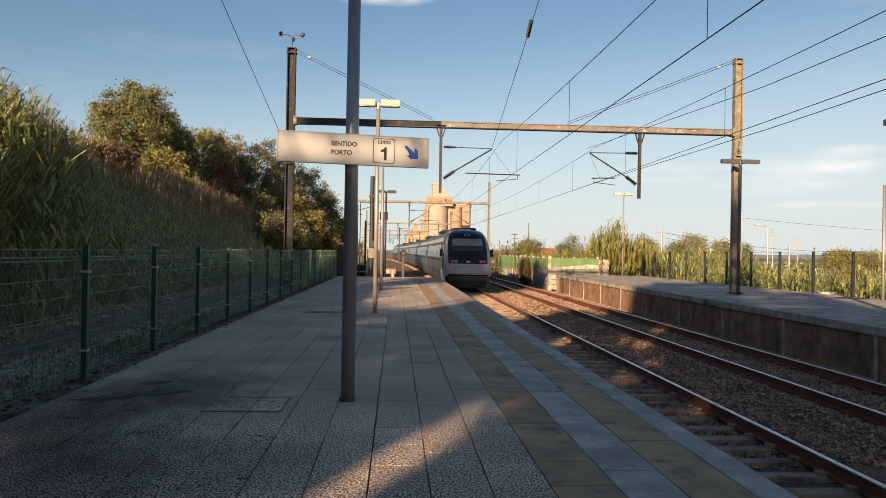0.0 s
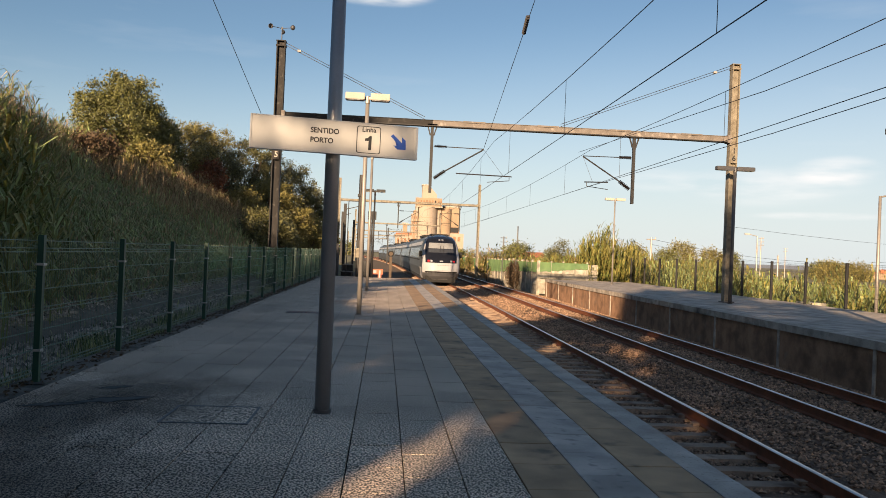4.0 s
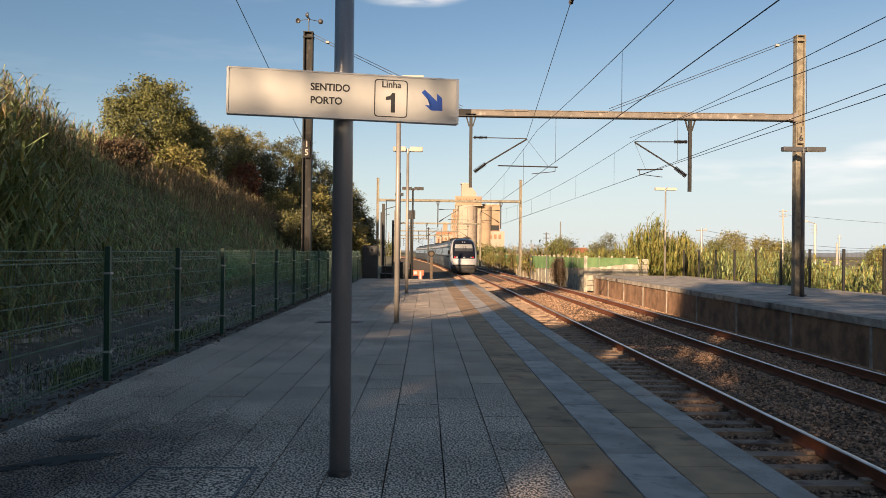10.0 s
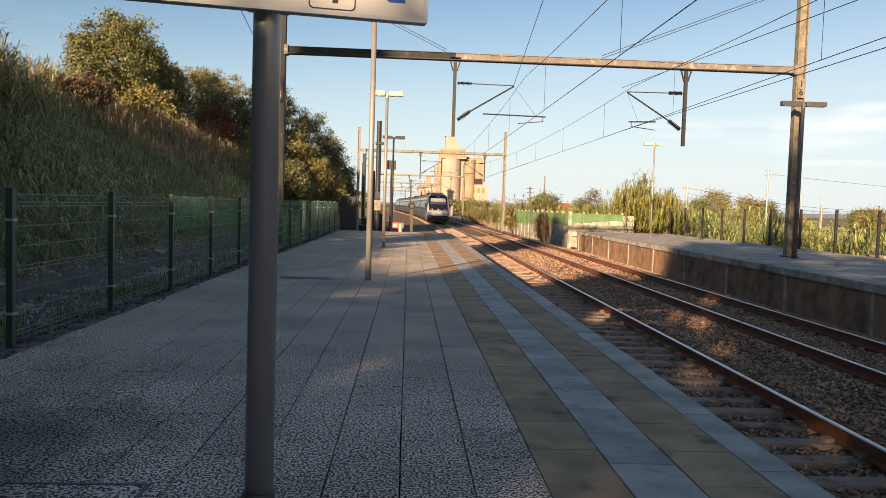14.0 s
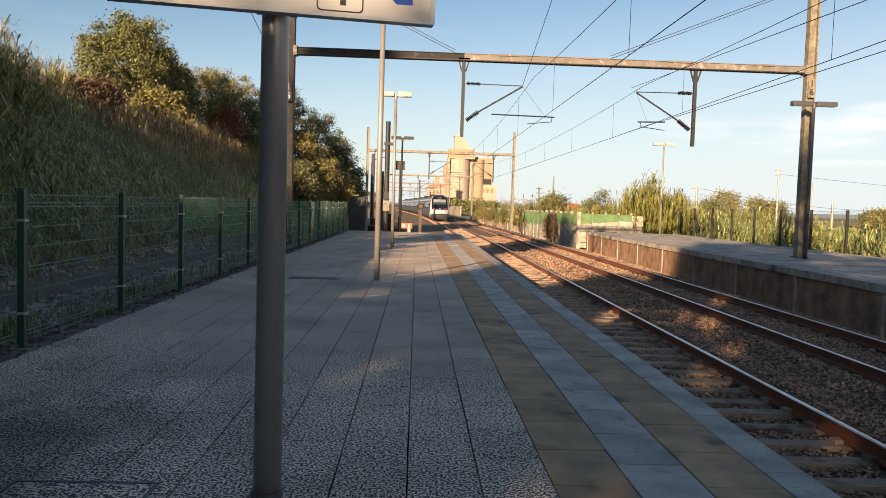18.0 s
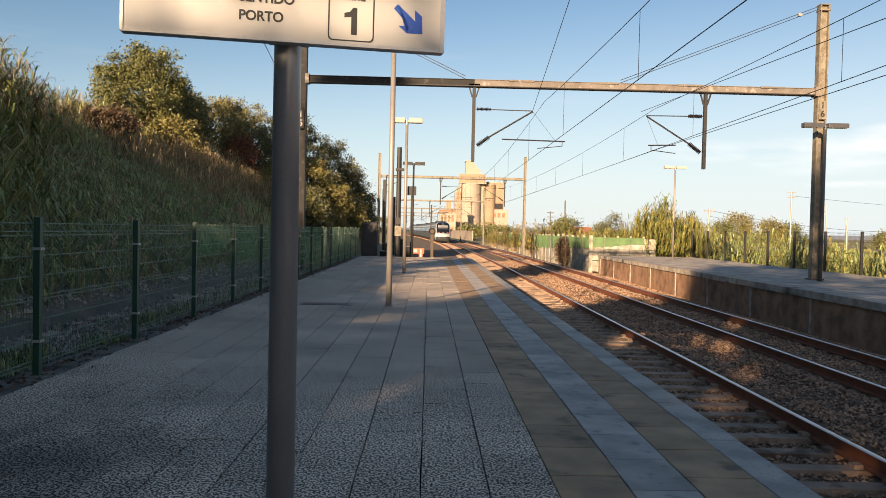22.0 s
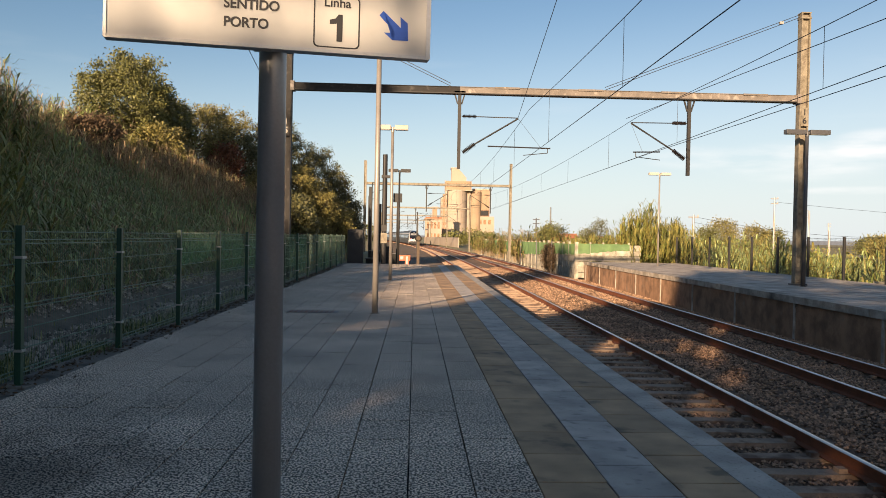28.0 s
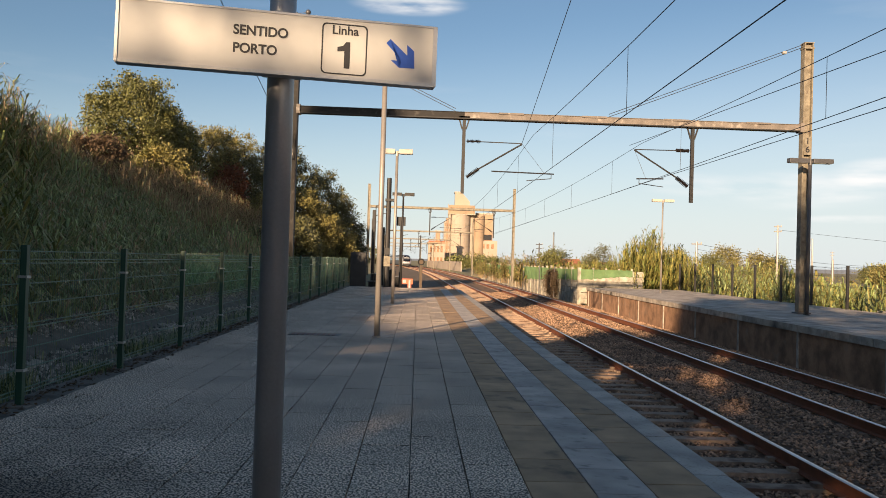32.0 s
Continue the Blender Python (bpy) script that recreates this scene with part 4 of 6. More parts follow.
wire("feeder_wire", "second contact wire of the far track", [(8.8, 76, 4.55), (8.95, 23.95, 4.62), (8.95, 9, 4.5), (8.95, -2, 4.55), (9.2, -28, 4.8)], 0.009)

# ---- welded-mesh fence along the near platform ----
FX = -3.1
fence = thing("mesh_fence", pose(FX, 0, 0), "dark green welded-mesh fence with steel posts along the platform", "fence")
FENCE_Z = [0.1, 0.14, 0.34, 0.54, 0.74, 0.78, 0.98, 1.18, 1.38, 1.42, 1.5]
b = B()
for i in range(50):
    y = 0.03 + i * 0.05
    box(b, -0.0012, 0.0012, y - 0.0012, y + 0.0012, 0.06, 1.53)
for z in FENCE_Z:
    box(b, -0.01, -0.002, 0.0, 2.5, z - 0.0055, z + 0.0055)
panel_me = bpy.data.meshes.new("mesh_panel")
b.to_mesh(panel_me)
b.free()
panel_me.materials.append(M["fencewire"])
post0 = None
for i in range(-4, 16):
    y = 1.16 + 2.52 * i
    if i < 15:
        ob = new("mesh_panel", panel_me)
        ob.parent = fence
        ob.matrix_basis = pose(-0.035, y, 0)
    if y > END_Y:
        break
    pst = part("post", box(B(), -0.032, 0.032, y - 0.032, y + 0.032, -0.05, 1.56, 0.006), M["fence"], fence)
    for z in (0.34, 1.25):
        part("clamp", box(B(), -0.045, 0.045, y - 0.04, y + 0.04, z - 0.013, z + 0.013), M["clamp"], pst)
    part("footing", box(B(), -0.12, 0.12, y - 0.12, y + 0.12, -0.2, 0.004, 0.01), M["margin"], pst)
for i, (y, ln, z0, z1) in enumerate(((8.8, 2.3, 1.0, 1.5), (11.3, 2.3, 0.7, 1.5), (13.9, 2.3, 0.7, 1.5), (16.4, 2.3, 0.55, 1.5), (19.0, 2.2, 0.45, 1.5), (21.5, 2.3, 0.3, 1.5), (26.5, 2.2, 0.1, 1.5), (29.1, 2.2, 0.1, 1.5), (31.6, 2.2, 0.1, 1.5), (34.1, 2.2, 0.1, 1.5))):
    b = B()
    cols = []
    for k in range(15):
        yy = y + ln * k / 14
        wob = 0.02 * math.sin(k * 1.9 + i)
        cols.append((b.verts.new((-0.06 + wob, yy, z1 + 0.01)), b.verts.new((-0.065 - wob, yy, z0 + 0.12 * noise.noise((yy * 2, i, 0))))))
    for p, q in zip(cols, cols[1:]):
        b.faces.new((p[0], p[1], q[1], q[0]))
    bmesh.ops.solidify(b, geom=list(b.faces), thickness=0.004)
    part("screen_net", b, M["net"], fence, "translucent green screening net tied to the mesh")

# ---- fence behind the opposite platform ----
rfence = thing("post_fence", pose(19.2, 0, 0), "dark steel post fence with thin wire mesh behind the platform", "fence")
for i in range(-12, 8):
    y = 28.3 + 3.0 * i
    pst = part("post", box(B(), -0.05, 0.05, y - 0.05, y + 0.05, -0.1, 1.86, 0.008), M["darksteel"], rfence)
    if i < 7:
        b = B()
        for z in (0.15, 0.5, 0.95, 1.4, 1.8):
            box(b, -0.004, 0.004, y, y + 3.0, z - 0.004, z + 0.004)
        for k in range(1, 30):
            box(b, -0.0015, 0.0015, y + k * 0.1 - 0.0015, y + k * 0.1 + 0.0015, 0.05, 1.8)
        tagged(part("wire_panel", b, M["darksteel"], rfence), kind="stuff")
block = thing("concrete_block", pose(20.6, 27.2, -2.6), "white-washed concrete block beyond the fence", "block")
part("body", box(B(), -0.4, 0.4, -0.6, 0.6, 0, 2.6, 0.03), M["white"], block)

# ---- boundary wall with green netting beside the far track ----
bw = thing("boundary_wall", pose(0, 0, 0), "pale concrete plank wall topped by green netting, beside the track", "wall")


def wall_x(s):
    """The wall's line, a little way off the far rail."""
    return motions_track(s) + 7.38 + 0.0075 * max(0.0, s - 50)


def hung_net(points, lo, top, seed):
    """A slack net hung between two points, its lower edge uneven."""
    (xa, ya), (xb, yb) = points
    b = B()
    cols = []
    for k in range(13):
        t = k / 12
        slack = 0.05 * math.sin(k * 1.7 + seed)
        cols.append([b.verts.new((xa + (xb - xa) * t - 0.1 + slack, ya + (yb - ya) * t - 0.05, z)) for z in (lo + 0.12 * noise.noise((seed * 1.3, t * 3, 1)), (lo + top) / 2, top + 0.05 * noise.noise((seed, t * 4, 5)))])
    for p, q in zip(cols, cols[1:]):
        for r in range(2):
            b.faces.new((p[r], p[r + 1], q[r + 1], q[r]))
    return part("green_net", b, M["netwall"], bw, "faded green netting")


for i in range(34):
    s0 = 50.5 + i * 2.3
    x0, x1 = wall_x(s0), wall_x(s0 + 2.3)
    part("post", box(B(), x0 - 0.08, x0 + 0.08, s0 - 0.07, s0 + 0.07, -1.35, 1.36 + RNG.normal(0, 0.03)), M["white"], bw)
    for k in range(5):
        if not (i % 7 == 5 and k == 4):
            tilt_ = RNG.normal(0, 0.01)
            part("plank", extrude(B(), [(x0 - 0.03, s0 + 0.08, -1.35 + k * 0.42), (x0 + 0.03, s0 + 0.08, -1.35 + k * 0.42), (x0 + 0.03, s0 + 0.08, -0.955 + k * 0.42), (x0 - 0.03, s0 + 0.08, -0.955 + k * 0.42)], (x1 - x0, 2.14, tilt_)), M["white"], bw)
    lo = 0.45 - 0.5 * min(1.0, max(0.0, (s0 - 54) / 20)) + 0.1 * noise.noise((i * 0.35, 2, 0))
    hung_net(((x0, s0), (x1, s0 + 2.3)), lo, 1.22, i)
# the wall's return across the end of the opposite platform
for i in range(5):
    x0 = wall_x(50.5) + 0.1 + i * 0.93
    part("post", box(B(), x0 - 0.06, x0 + 0.06, 50.4, 50.52, -1.3, 1.36), M["white"], bw)
    for k in range(6):
        if k < 5 or i > 2:
            part("plank", box(B(), x0 + 0.07, x0 + 0.86, 50.42, 50.48, -1.2 + k * 0.4, -0.825 + k * 0.4 + RNG.normal(0, 0.008), 0.01), M["white"], bw)
    if i < 4:
        hung_net(((x0 + 0.1, 50.4), (x0 + 1.03, 50.4)), 0.55 + 0.08 * i, 1.25, 40 + i)
for i, (s, dx) in enumerate(((58.5, 0.35), (66, 0.4), (76.5, 0.4), (96, 0.4))):
    rodm = thing("fence_post", pose(wall_x(s) - dx, s, -1.2), "dark slim steel post beside the wall", "post", "dark posts")
    part("shaft", rod(B(), (0, 0, 0), (0, 0, 2.6), 0.05, n=8), M["steel"], rodm)

# ---- plants ----


def blades(name, base, length, width, out, mats, label, cat, arch=0.5, parent=None):
    """Arched leaf blades: base n x 3, length and width n, shared among materials."""
    n = len(base)
    a = RNG.uniform(0, 6.283, n)
    o = np.stack([np.cos(a), np.sin(a), np.zeros(n)], 1) * out[:, None]
    side = np.stack([-np.sin(a), np.cos(a), np.zeros(n)], 1) * (width / 2)[:, None]
    up = np.array([0, 0, 1.0])
    L = length[:, None]
    rise = (0.66 - 0.3 * arch * RNG.uniform(0.5, 1.4, n))[:, None]
    p1 = base + up * L * rise + o * L * (0.18 + 0.3 * arch)
    tip = base + up * L * (rise + 0.32 - 0.5 * arch) + o * L * (0.45 + 0.5 * arch)
    pts = np.stack([base - side * 0.5, base + side * 0.5, p1 + side, p1 - side, tip], 1)
    obs = []
    which = RNG.integers(0, len(mats), n)
    for k, mt in enumerate(mats):
        v, t = copies(None, [(0, 1, 2), (0, 2, 3), (3, 2, 4)], pts[which == k])
        ob = mesh_np(name, v, t, mt, parent if k == 0 else (obs[0] if parent is None else parent))
        tagged(ob, label, cat, kind="stuff") if k == 0 and parent is None else tagged(ob, kind="stuff")
        obs.append(ob)
    return obs[0]


def gz(x, y):
    return np.array([ground_z(a, b_) for a, b_ in zip(x, y)])


# bank: reeds and coarse grass
def bank(n, x0, x1, y0, y1, lo, hi, w, mats, label, cat, arch, outw=0.6):
    x, y = RNG.uniform(x0, x1, n), RNG.uniform(y0, y1, n)
    # tussocks
    x += 0.25 * np.sin(y * 5.1 + x * 3.3)
    keep = np.array([noise.noise((a * 0.5, b_ * 0.5, 9)) > -0.35 for a, b_ in zip(x, y)])
    x, y = x[keep], y[keep]
    ln = RNG.uniform(lo, hi, len(x)) * np.array([1 + 0.45 * noise.noise((a * 0.3, b_ * 0.3, 2)) for a, b_ in zip(x, y)])
    base = np.stack([x, y, gz(x, y) - 0.05 + RNG.uniform(0, 0.45, len(x)) * ln], 1)
    return blades("grass" if cat == "grass" else "reeds", base, ln, np.full(len(x), w) * RNG.uniform(0.6, 1.3, len(x)), RNG.uniform(0.3, 1.0, len(x)) * outw, mats, label, cat, arch)


bank(60000, -10.5, -5.75, -3, 30, 0.4, 1.05, 0.034, [M["reed"], M["reed2"], M["reed"], M["reed2"], M["reed"], M["straw"]], "dense green and straw reeds on the bank", "reeds", 0.9, 0.8)
bank(60000, -17.5, -8.5, -3, 62, 0.45, 1.1, 0.042, [M["reed"], M["reed2"], M["reed"], M["reed2"], M["reed"], M["straw"]], "green reeds covering the bank's slope", "reeds", 0.85, 0.8)
bank(16000, -11.5, -3.9, 28, 62, 0.6, 1.3, 0.05, [M["reed"], M["reed2"], M["straw"]], "reeds and grass at the bank's far end", "reeds", 0.6)
bank(15000, -14.2, -9.2, 27, 60, 0.6, 1.5, 0.022, [M["straw"], M["straw2"], M["straw"]], "tall dry straw-coloured grass along the bank's crest", "grass", 0.55, 0.8)
bank(1500, -5.6, -3.3, -2, 34, 0.1, 0.34, 0.014, [M["reed2"], M["weed"]], "low weeds on the gravel strip behind the fence", "grass", 0.4)
for i in range(17):
    tx, ty = RNG.uniform(-4.0, -3.3), 0.5 + i * 1.5 + RNG.uniform(-0.6, 0.6)
    n = int(RNG.uniform(60, 190)) * (3 if 3.5 < ty < 9.5 else 1)
    px_, py_ = RNG.normal(tx, 0.13, n), RNG.normal(ty, 0.26, n)
    blades("grass_tuft", np.stack([px_, py_, gz(px_, py_)], 1), RNG.uniform(0.2, 0.5, n), np.full(n, 0.011), RNG.uniform(0.2, 0.8, n), [M["reed2"], M["weed"]], "low tuft of grass on the gravel strip", "grass", 0.5)
# gravel strip behind the fence
gr_y = np.arange(-8, 38.1, 0.5)
gr_x = np.array([-6.3, -5.6, -4.9, -4.2, -3.6, -3.12])
gv = [(a, b_, ground_z(a, b_) + 0.03 + 0.05 * noise.noise((a * 1.3, b_ * 1.3, 4)) + 0.02 * noise.noise((a * 4, b_ * 4, 1))) for b_ in gr_y for a in gr_x]
gf = [(j * 6 + i, j * 6 + i + 1, (j + 1) * 6 + i + 1, (j + 1) * 6 + i) for j in range(len(gr_y) - 1) for i in range(5)]
strip = tagged(sheet("gravel_strip", gv, gf, M["gravel"], smooth=True), "dark gravel strip with stones and litter behind the fence", "gravel", kind="stuff")
n = 42000
px_, py_ = RNG.uniform(-5.9, -3.15, n), -1 + 26 * RNG.random(n) ** 1.6
c = np.stack([px_, py_, gz(px_, py_) + 0.035 + RNG.uniform(-0.01, 0.02, n)], 1)
p = np.array(ICO)[None] * RNG.uniform(0.6, 1.4, (n, 7, 3)) * (RNG.uniform(0.5, 1.5, (n, 1, 1)) ** 2 * 0.021)
v, t = copies(None, ICO_T, c[:, None] + p)
tagged(mesh_np("gravel_stones", v, t, M["gravelstone"], strip), kind="stuff")
# tall canes standing near the fence
def canes(name, cx, cy, rx, ry, n, h0, h1, label, mats, leaves=14, lean=0.12, stalk=0.012, leaf_w=0.045, leaf_l=0.55, zoff=None, arch=0.75, stem="straw"):
    ob = thing(name, pose(0, 0, 0), label, "reeds", "cane clumps")
    x = cx + rx / 2 * np.clip(RNG.normal(0, 1, n), -2.4, 2.4)
    y = cy + ry / 2 * np.clip(RNG.normal(0, 1, n), -2.4, 2.4)
    z = gz(x, y) if zoff is None else np.full(n, zoff)
    h = RNG.uniform(h0, h1, n) * (1.05 - 0.3 * np.clip(np.hypot((x - cx) / rx, (y - cy) / ry), 0, 1.6))
    la = RNG.uniform(0, 6.28, n)
    lm = RNG.uniform(0, lean, n) * h
    top = np.stack([x + np.cos(la) * lm, y + np.sin(la) * lm, z + h], 1)
    bot = np.stack([x, y, z], 1)
    tri = []
    for k in range(3):
        d = np.array([math.cos(2.09 * k), math.sin(2.09 * k), 0]) * stalk
        tri.append(bot + d)
        tri.append(top + d * 0.4)
    pts = np.stack(tri, 1)
    v, t = copies(None, [(0, 2, 3), (0, 3, 1), (2, 4, 5), (2, 5, 3), (4, 0, 1), (4, 1, 5)], pts)
    tagged(mesh_np("stalk_mass", v, t, M[stem], ob), kind="stuff")
    f = RNG.uniform(0.25, 1.0, (n, leaves, 1))
    base = (bot[:, None] * (1 - f) + top[:, None] * f).reshape(-1, 3)
    m = len(base)
    blades("foliage", base, RNG.uniform(0.6, 1.25, m) * leaf_l, RNG.uniform(0.7, 1.3, m) * leaf_w, RNG.uniform(0.6, 1.3, m), mats, label, "reeds", arch, parent=ob)
    return ob


for cx, cy, n, h in ((-7.0, 4.4, 130, 3.3), (-7.3, 6.8, 140, 3.7), (-8.0, 9.2, 110, 2.7), (-6.8, 2.0, 90, 2.6), (-10.2, 13.5, 70, 2.0), (-12.0, 18.5, 70, 2.0)):
    canes("cane_clump", cx, cy, 1.7, 2.4, n, h * 0.6, h, "tall giant canes with drooping leaves on the bank", [M["reed"], M["cane2"], M["reed2"], M["cane"]], 22, leaf_l=0.7, stem="cane")
for cx, cy, n, h in ((-11.0, 14.5, 130, 2.7), (-12.2, 17.5, 130, 3.0), (-12.8, 20.5, 130, 2.9), (-9.8, 11.5, 110, 2.7), (-14.4, 29.5, 120, 2.2), (-14.8, 33.0, 120, 2.2)):
    canes("cane_clump", cx, cy, 1.7, 2.6, n, h * 0.6, h, "tall green canes with a few dry leaves on the bank's crest", [M["reed"], M["reed2"], M["cane"], M["straw"]], 16, lean=0.2, leaf_w=0.035, leaf_l=0.55, stem="straw")
for cx, cy, n, h in ((-13.5, 23.3, 90, 2.0), (-13.8, 25.6, 60, 1.8), (-12.2, 27.3, 80, 1.3), (-11.6, 30.5, 110, 1.5), (-11.1, 34, 150, 2.3), (-10.6, 37.5, 150, 2.3), (-10.0, 41, 150, 2.3), (-9.2, 44.5, 150, 2.3), (-8.2, 47.5, 120, 2.1), (-12.2, 40, 150, 2.6), (-11.6, 44, 150, 2.6)):
    canes("dry_reed_clump", cx, cy, 1.6, 2.6, n, h * 0.6, h, "tall dry feathery reeds on the bank's crest", [M["straw"], M["straw2"], M["leaf_dry"], M["reed2"]], 12, lean=0.28, leaf_w=0.022, leaf_l=0.42)
for cx, cy, n, h in ((16.9, 52.5, 120, 4.7), (18.3, 53.5, 170, 5.6), (19.8, 52.0, 120, 4.5), (15.2, 58, 90, 3.0), (21.0, 55, 90, 3.4), (14.6, 66, 70, 3.0), (15.2, 78, 60, 3.0)):
    canes("cane_clump", cx, cy, 2.0, 2.2, n, h * 0.55, h, "tall sunlit giant canes behind the wall", [M["cane"], M["cane2"], M["cane2"]], 28, zoff=-1.1, leaf_w=0.055, leaf_l=0.62, arch=0.35, stem="cane2")
canes("cane_clump", 21.3, 18.6, 1.3, 3.0, 150, 2.6, 4.3, "tall sunlit giant canes behind the post fence", [M["cane"], M["cane2"], M["cane"]], 24, zoff=-1.4, leaf_w=0.05, leaf_l=0.5, arch=0.4, stem="cane2")
# field of canes beyond the opposite platform
fx, fy = RNG.uniform(19.9, 46, 12000), RNG.uniform(8, 95, 12000)
keep = np.array([noise.noise((a * 0.16, b_ * 0.16, 4)) > -0.4 for a, b_ in zip(fx, fy)])
fx, fy = fx[keep], fy[keep]
rep = 9
bx, by = np.repeat(fx, rep) + RNG.normal(0, 0.12, len(fx) * rep), np.repeat(fy, rep) + RNG.normal(0, 0.12, len(fx) * rep)
hh = np.repeat(np.array([3.15 + 0.8 * noise.noise((a * 0.12, b_ * 0.12, 7)) + random.uniform(-0.4, 0.5) for a, b_ in zip(fx, fy)]), rep)
bz = gz(bx, by) + RNG.uniform(0.3, 1.0, len(bx)) * hh - 0.5
blades("cane_field", np.stack([bx, by, bz], 1), RNG.uniform(0.5, 0.95, len(bx)), RNG.uniform(0.05, 0.09, len(bx)), RNG.uniform(0.4, 1.1, len(bx)), [M["cane"], M["cane2"], M["reed"]], "bright green field of canes in low sunlight", "reeds", 0.6)


def tree(name, m, height, rx, ry, rz, cz, n_clump, per, leaf, mat, label, trunk_h=None, bark="bark", seed=0, cat="tree", spread=0.33, holes=()):
    """A tapered trunk with limbs and a crown of many small leaves in uneven clumps."""
    rng = np.random.default_rng(seed + 11)
    ob = thing(name, m, label, cat, "trees")
    b = B()
    th = trunk_h or cz
    rod(b, (0, 0, -0.3), (0.1, 0.05, th * 0.6), 0.035 * height * 0.5 + 0.05, 0.02 * height * 0.5 + 0.04, 8)
    d = rng.normal(0, 1, (n_clump, 3))
    d /= np.linalg.norm(d, axis=1)[:, None]
    rr = rng.uniform(0.45, 1.0, n_clump) ** 0.6
    lump = np.array([1 + 0.28 * noise.noise((q[0] * 1.6 + seed, q[1] * 1.6, q[2] * 1.6)) for q in d])
    c = d * np.array([rx, ry, rz]) * (rr * lump)[:, None] + np.array([0, 0, cz])
    c = c[c[:, 2] > 0.15]
    for q in c[:: max(1, len(c) // 14)]:
        s = Vector((0.1, 0.05, th * 0.5))
        mid = s.lerp(Vector(q), 0.5) + Vector((0, 0, 0.2))
        rod(b, s, mid, 0.05, 0.035, 5)
        rod(b, mid, Vector(q), 0.035, 0.012, 5)
    part("trunk", b, M[bark], ob)
    n = len(c) * per
    p = np.repeat(c, per, 0) + rng.normal(0, spread, (n, 3)) * np.array([1, 1, 0.8])
    p = p[p[:, 2] > 0.02]
    if holes:
        wp = np.array([tuple(m @ Vector(q)) for q in p])
        ok = np.ones(len(p), bool)
        for hx_, hz_, rx_, rz_ in holes:
            # gaps cut in the foliage along the sun's way, to let light patches through
            x_, z_ = wp[:, 0] - math.tan(SUN_AZ) * (wp[:, 1] + 18), wp[:, 2] + math.tan(SUN_EL) / math.cos(SUN_AZ) * (wp[:, 1] + 18)
            ok &= ((x_ - hx_) / rx_) ** 2 + ((z_ - hz_) / rz_) ** 2 > 1
        p = p[ok]
    n = len(p)
    a = rng.normal(0, 1, (n, 3))
    a /= np.linalg.norm(a, axis=1)[:, None]
    e = np.cross(a, rng.normal(0, 1, (n, 3)))
    e /= np.linalg.norm(e, axis=1)[:, None]
    sz = (leaf * rng.uniform(0.6, 1.4, n))[:, None]
    pts = np.stack([p - a * sz * 0.5, p + e * sz * 0.28, p + a * sz * 0.5, p - e * sz * 0.28], 1)
    v, t = copies(None, [(0, 1, 2), (0, 2, 3)], pts)
    tagged(mesh_np("crown", v, t, M[mat], ob), kind="stuff")
    return ob


# crest trees, from near to far
TREES = [  # x, y, top, radius, half height, leaf, clumps, label
    (-15.3, 39.4, 11.2, 2.6, 2.0, "leaf_olive", 330, "round olive-green tree on the bank's crest"),
    (-14.4, 41.6, 9.6, 2.0, 1.6, "leaf_olive", 190, "low olive-green tree on the bank's crest"),
    (-14.3, 47.0, 10.2, 2.8, 1.5, "leaf_yellow", 130, "yellow-green bushy tree on the crest"),
    (-13.8, 52.5, 10.7, 2.8, 1.6, "leaf_yellow", 130, "yellow-green bushy tree on the crest"),
    (-11.6, 49.0, 8.6, 1.8, 1.3, "leaf_dark", 110, "dark green tree on the bank"),
    (-11.4, 45.5, 7.2, 1.0, 0.9, "leaf_red", 60, "reddish autumn shrub on the bank"),
    (-10.4, 55.0, 10.3, 2.2, 1.9, "leaf_dark", 150, "dark rounded tree at the bank's end"),
    (-9.2, 58.0, 9.9, 2.1, 2.1, "leaf_dark", 150, "dark rounded tree at the bank's end"),
    (-7.4, 60.0, 8.6, 2.0, 2.3, "leaf_dark", 150, "dark rounded tree at the bank's end"),
    (-5.9, 60.5, 7.0, 1.7, 2.2, "leaf_dark", 140, "dark rounded tree at the bank's end"),
    (-8.4, 52.0, 7.0, 1.9, 1.6, "leaf_yellow", 130, "sunlit yellow-green shrub on the slope"),
    (-6.9, 53.0, 5.4, 1.7, 1.7, "leaf_yellow", 130, "sunlit yellow-green shrub on the slope"),
    (-5.6, 55.5, 4.6, 1.5, 1.7, "leaf_yellow", 120, "sunlit yellow-green shrub on the slope"),
    (-4.9, 59.5, 4.9, 1.3, 2.0, "leaf_dark", 120, "dark shrub closing the bank"),
    (-9.7, 47.5, 5.6, 1.4, 1.0, "leaf_yellow", 80, "small sunlit shrub on the slope"),
    (-13.4, 38.5, 7.4, 1.5, 0.9, "leaf_yellow", 80, "low yellowing shrub on the crest"),
    (-5.9, 36.5, 3.3, 1.2, 1.6, "leaf_dark", 90, "dark shrub at the foot of the bank"),
    (-6.6, 39.2, 3.9, 1.4, 1.9, "leaf_dark", 100, "dark shrub at the foot of the bank"),
    (-13.2, 29.2, 6.5, 1.1, 0.9, "leaf_dry", 40, "low russet-brown shrub on the crest"),
]
for i, (x, y, top, r, rz, mt, nc, lab) in enumerate(TREES):
    g0 = ground_z(x, y) - 0.1
    cat = "tree" if "tree" in lab else "shrub"
    rz = (top - g0 - (0.1 if cat == "shrub" else 0.5)) / 2
    tree(cat, pose(x, y, g0, 0, 0, 37 * i), top - g0, r, r * 1.05, rz, top - g0 - rz, int(nc * 1.35), 90, 0.135, mt, lab, seed=i, cat=cat, spread=0.21)
